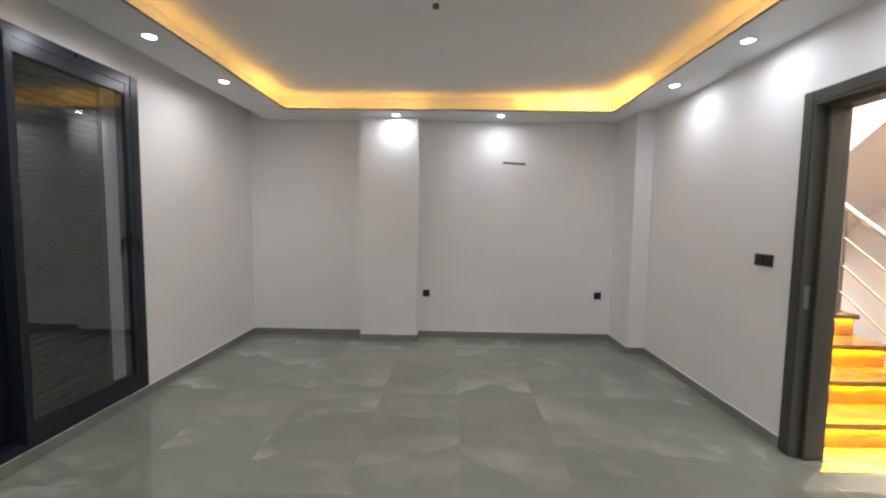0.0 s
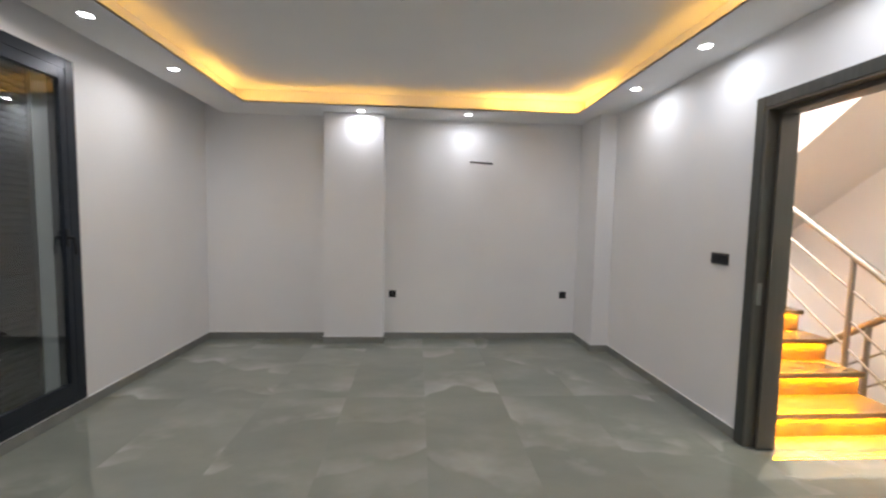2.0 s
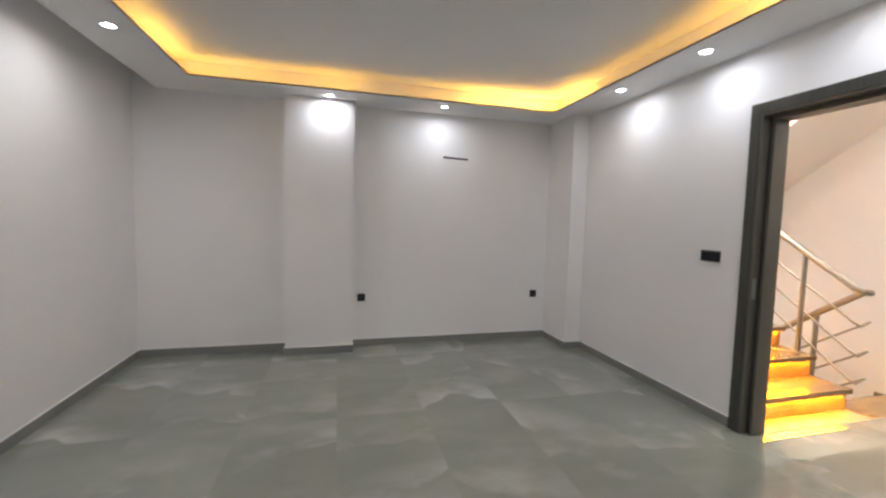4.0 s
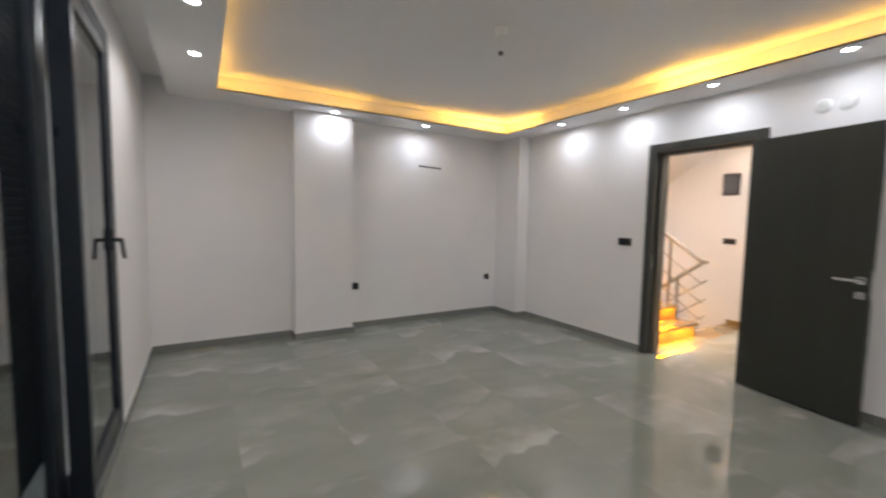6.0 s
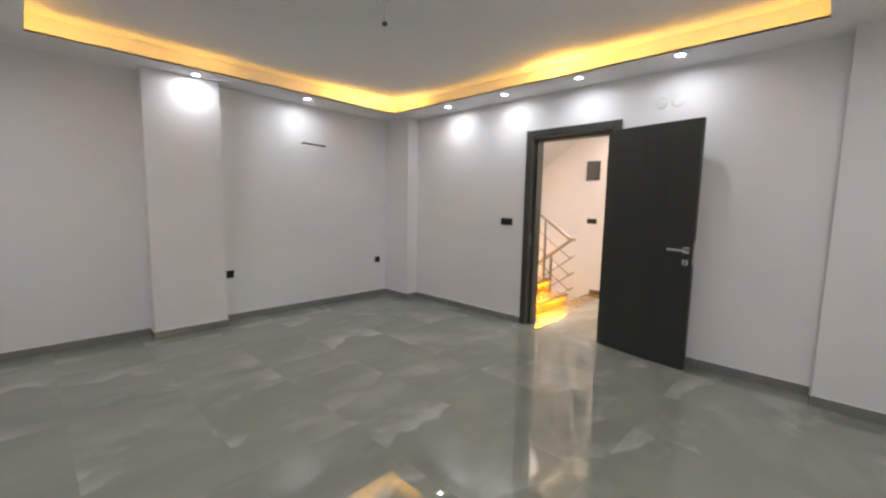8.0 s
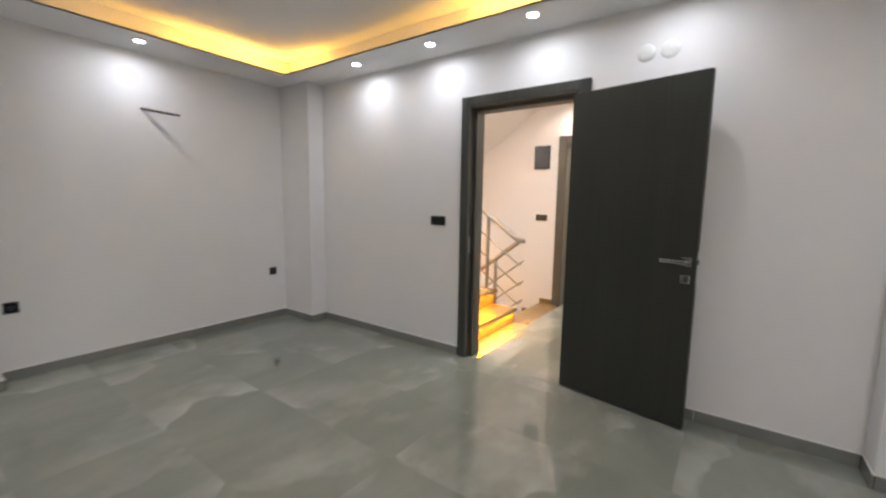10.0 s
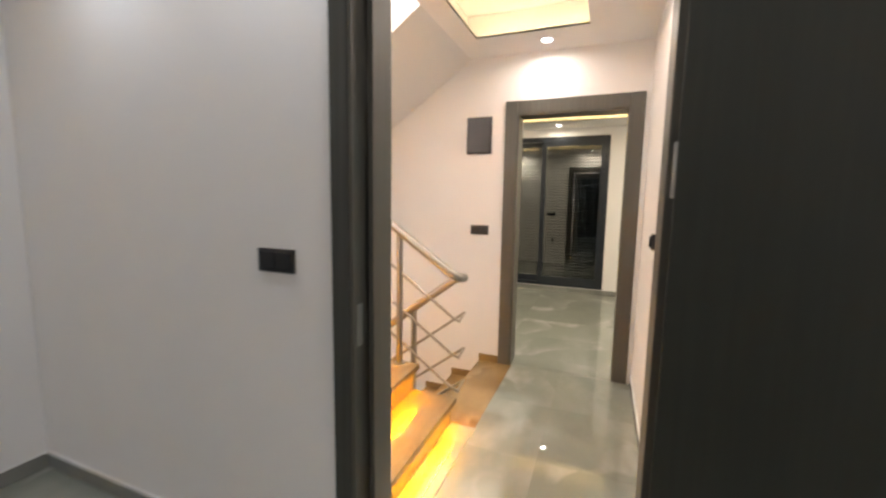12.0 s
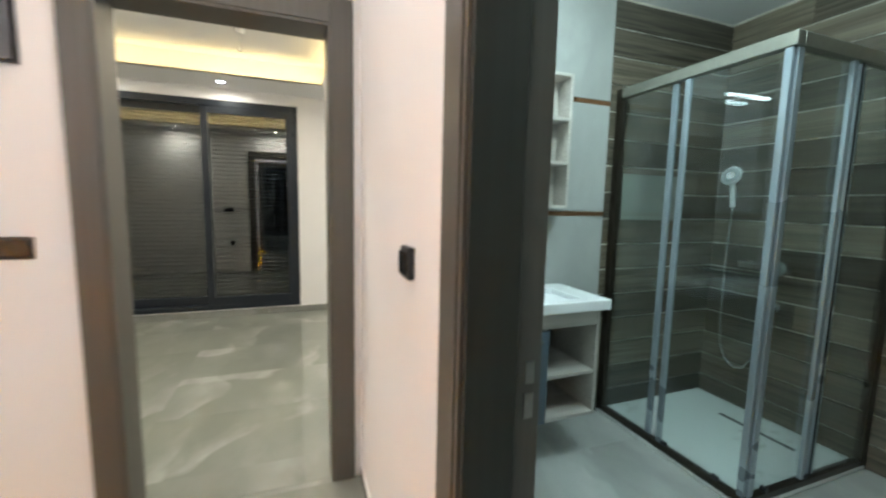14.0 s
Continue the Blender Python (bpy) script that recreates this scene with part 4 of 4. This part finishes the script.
part("apron", boxes((VX0, VX0 + 0.018, VY0 + 0.019, VY1 - 0.019, 0.72, 0.80), bevel=0.002), OAKGREY, van)
part("divider", boxes((VX0 + 0.01, VX1, 0.67, 0.688, 0.259, 0.719), bevel=0.001), OAKGREY, van)
part("shelf", boxes((VX0 + 0.005, VX1, VY0 + 0.019, 0.669, 0.46, 0.478), bevel=0.001), OAKGREY, van)
part("bottom_panel", boxes((VX0, VX1, VY0 + 0.019, VY1 - 0.019, 0.24, 0.258), bevel=0.001), OAKGREY, van)
# back coloured dark to stand for the shade inside the shelves
part("back_panel", boxes((VX1 - 0.008, VX1 - 0.001, VY0 + 0.019, VY1 - 0.019, 0.259, 0.719)), plain("shaded_back", (0.10, 0.09, 0.08), 0.6), van)
vd = part("cabinet_door", boxes((VX0 - 0.018, VX0 - 0.001, 0.675, VY1, 0.245, 0.715), bevel=0.002), BLUEGREY, van, "blue-grey lacquered door")
bm = boxes((VX0 - 0.042, VX0 - 0.034, 0.72, 0.88, 0.665, 0.675), bevel=0.002)
for yy in (0.74, 0.86):
    tube(bm, (VX0 - 0.018, yy, 0.67), (VX0 - 0.036, yy, 0.67), 0.004, 8)
part("bar_handle", bm, CHROME, vd, "chrome bar handle")
basin = thing("washbasin", (4.29, 0.70, 0.80), "white ceramic washbasin top on the vanity", "washbasin")
BX0, BX1, BY0, BY1 = VX0 - 0.04, VX1, VY0 - 0.03, VY1 + 0.02
part("basin_bowl", boxes((BX0 + 0.02, BX1 - 0.02, BY0 + 0.02, BY1 - 0.02, 0.801, 0.825)), CERAMIC, basin)
part("basin_rim", boxes((BX0, BX0 + 0.06, BY0, BY1, 0.8015, 0.856), (BX1 - 0.11, BX1, BY0, BY1, 0.8015, 0.856), (BX0 + 0.05, BX1 - 0.10, BY0, BY0 + 0.14, 0.8015, 0.855), (BX0 + 0.05, BX1 - 0.10, BY1 - 0.08, BY1, 0.8015, 0.855), bevel=0.006), CERAMIC, basin)
tap = bmesh.new()
tube(tap, (4.44, 0.70, 0.82), (4.44, 0.70, 0.98), 0.02)
tube(tap, (4.44, 0.70, 0.95), (4.31, 0.70, 0.93), 0.012)
part("tap", tap, CHROME, basin, "chrome tap", True)

cab = thing("mirror_cabinet", (4.44, 0.72, 1.30), "pale mirror cabinet with open side shelves", "mirror cabinet")
CX0, CX1, CY0, CY1, CZ0, CZ1 = 4.38, 4.495, 0.40, 1.06, 1.30, 2.01
for q in ((CX0, CX1, CY0, CY0 + 0.016, CZ0, CZ1), (CX0, CX1, 0.70, 0.716, CZ0 + 0.017, CZ1 - 0.017), (CX0, CX1, CY1 - 0.016, CY1, CZ0, CZ1)):
    part("side_panel", boxes(q, bevel=0.001), OAKGREY, cab)
for z in (CZ0, CZ0 + 0.235, CZ0 + 0.465, CZ1 - 0.016):
    part("shelf", boxes((CX0, CX1, CY0 + 0.017, 0.699 if z not in (CZ0, CZ1 - 0.016) else CY1 - 0.017, z, z + 0.016), bevel=0.001), OAKGREY, cab)
part("back_panel", boxes((CX1 - 0.008, CX1 - 0.001, CY0 + 0.017, CY1 - 0.017, CZ0 + 0.017, CZ1 - 0.017)), OAKGREY, cab)
part("mirror_door", boxes((CX0 - 0.018, CX0 - 0.001, 0.70, CY1, CZ0, CZ1), bevel=0.001), MIRROR, cab, "mirror door")

# light bar on the mirror cabinet
ml = thing("mirror_lamp", (4.40, 0.80, 2.01), "slim white light bar above the mirror cabinet, switched on", "mirror lamp")
part("arm", boxes((4.30, 4.46, 0.79, 0.81, 2.0105, 2.022), bevel=0.002), CHROME, ml, "chrome arm")
part("light_bar", boxes((4.27, 4.315, 0.62, 0.98, 2.0, 2.010), bevel=0.003), PANELLIGHT, ml, "glowing light bar")

# assumed round lamp out of view, added as fill for the bathroom
lampb = thing("ceiling_lamp", (3.50, 0.35, 2.52), "round white bathroom fill lamp, unseen and assumed, switched on", "ceiling lamp")
bm = lathe([(0.10, -0.045), (0.145, -0.035), (0.155, -0.015)], 32)
bm.transform(Matrix.Translation((3.50, 0.35, 2.52)))
part("diffuser", bm, PANELLIGHT, lampb, "glowing diffuser", True)
bm = lathe([(0.16, -0.015), (0.16, -0.0005)], 32)
bm.transform(Matrix.Translation((3.50, 0.35, 2.52)))
part("base", bm, WHITEP, lampb)
# bare point light hung below the diffuser to brighten ceiling and tiles
d = bpy.data.lights.new("bath_fill_light", "POINT")
d.shadow_soft_size, d.energy, d.color = 0.04, 18.0, (0.80, 1.0, 0.94)
bl = new("bath_fill_light", d)
bl.matrix_basis = pose(3.50, 0.35, 2.42)


# ---- floor tiles ----
def lay(parent, x0, x1, y0, y1, ox, oy, w, l, mat, gap=0.00025):
    """Tiles w by l on a grid through (ox, oy), cut at the edges; whole ones share a mesh."""
    shared = {}
    px, py, pz = parent.location
    i = math.floor((x0 - ox) / w)
    while ox + i * w < x1 - 0.005:
        j = math.floor((y0 - oy) / l)
        while oy + j * l < y1 - 0.005:
            a, c = max(x0, ox + i * w) + gap, min(x1, ox + (i + 1) * w) - gap
            e, f = max(y0, oy + j * l) + gap, min(y1, oy + (j + 1) * l) - gap
            if c - a > 0.01 and f - e > 0.01:
                key = (round(c - a, 3), round(f - e, 3))
                if key not in shared:
                    h, k = (c - a) / 2, (f - e) / 2
                    shared[key] = finish("tile", boxes((-h, h, -k, k, -0.012, 0.004)), mat)
                ob = new("tile", shared[key])
                ob.parent = parent
                ob.location = ((a + c) / 2 - px, (e + f) / 2 - py, 0.0)
                ob.scale.x = -1 if (i * 7 + j * 3) % 5 in (1, 3) else 1
            j += 1
        i += 1


lay(floor, W0, W1, S0, N1, 0.155, 2.05, 0.6, 1.2, FLOOR)
lay(floor_hall, W1, H2 + 0.02, HS, 2.443, 2.55, 2.05, 0.6, 1.2, FLOOR)
lay(floor_hall, H1, SX1, 2.445, UY - 0.001, 2.55, 2.445, 0.6, 1.2, FLOOR)
lay(floor_far, H2 + 0.022, 7.5, 1.07, 5.2, 4.6, 1.4, 0.6, 1.2, FLOOR)
lay(floor_bath, H1, TX - 0.021, -0.92, 1.45, 2.6, -0.1, 0.6, 1.2, BATHFLOOR)
lay(floor_bath, TX - 0.021, 4.498, TY + 0.021, 1.45, TX - 0.021, -0.1, 0.6, 1.2, BATHFLOOR)
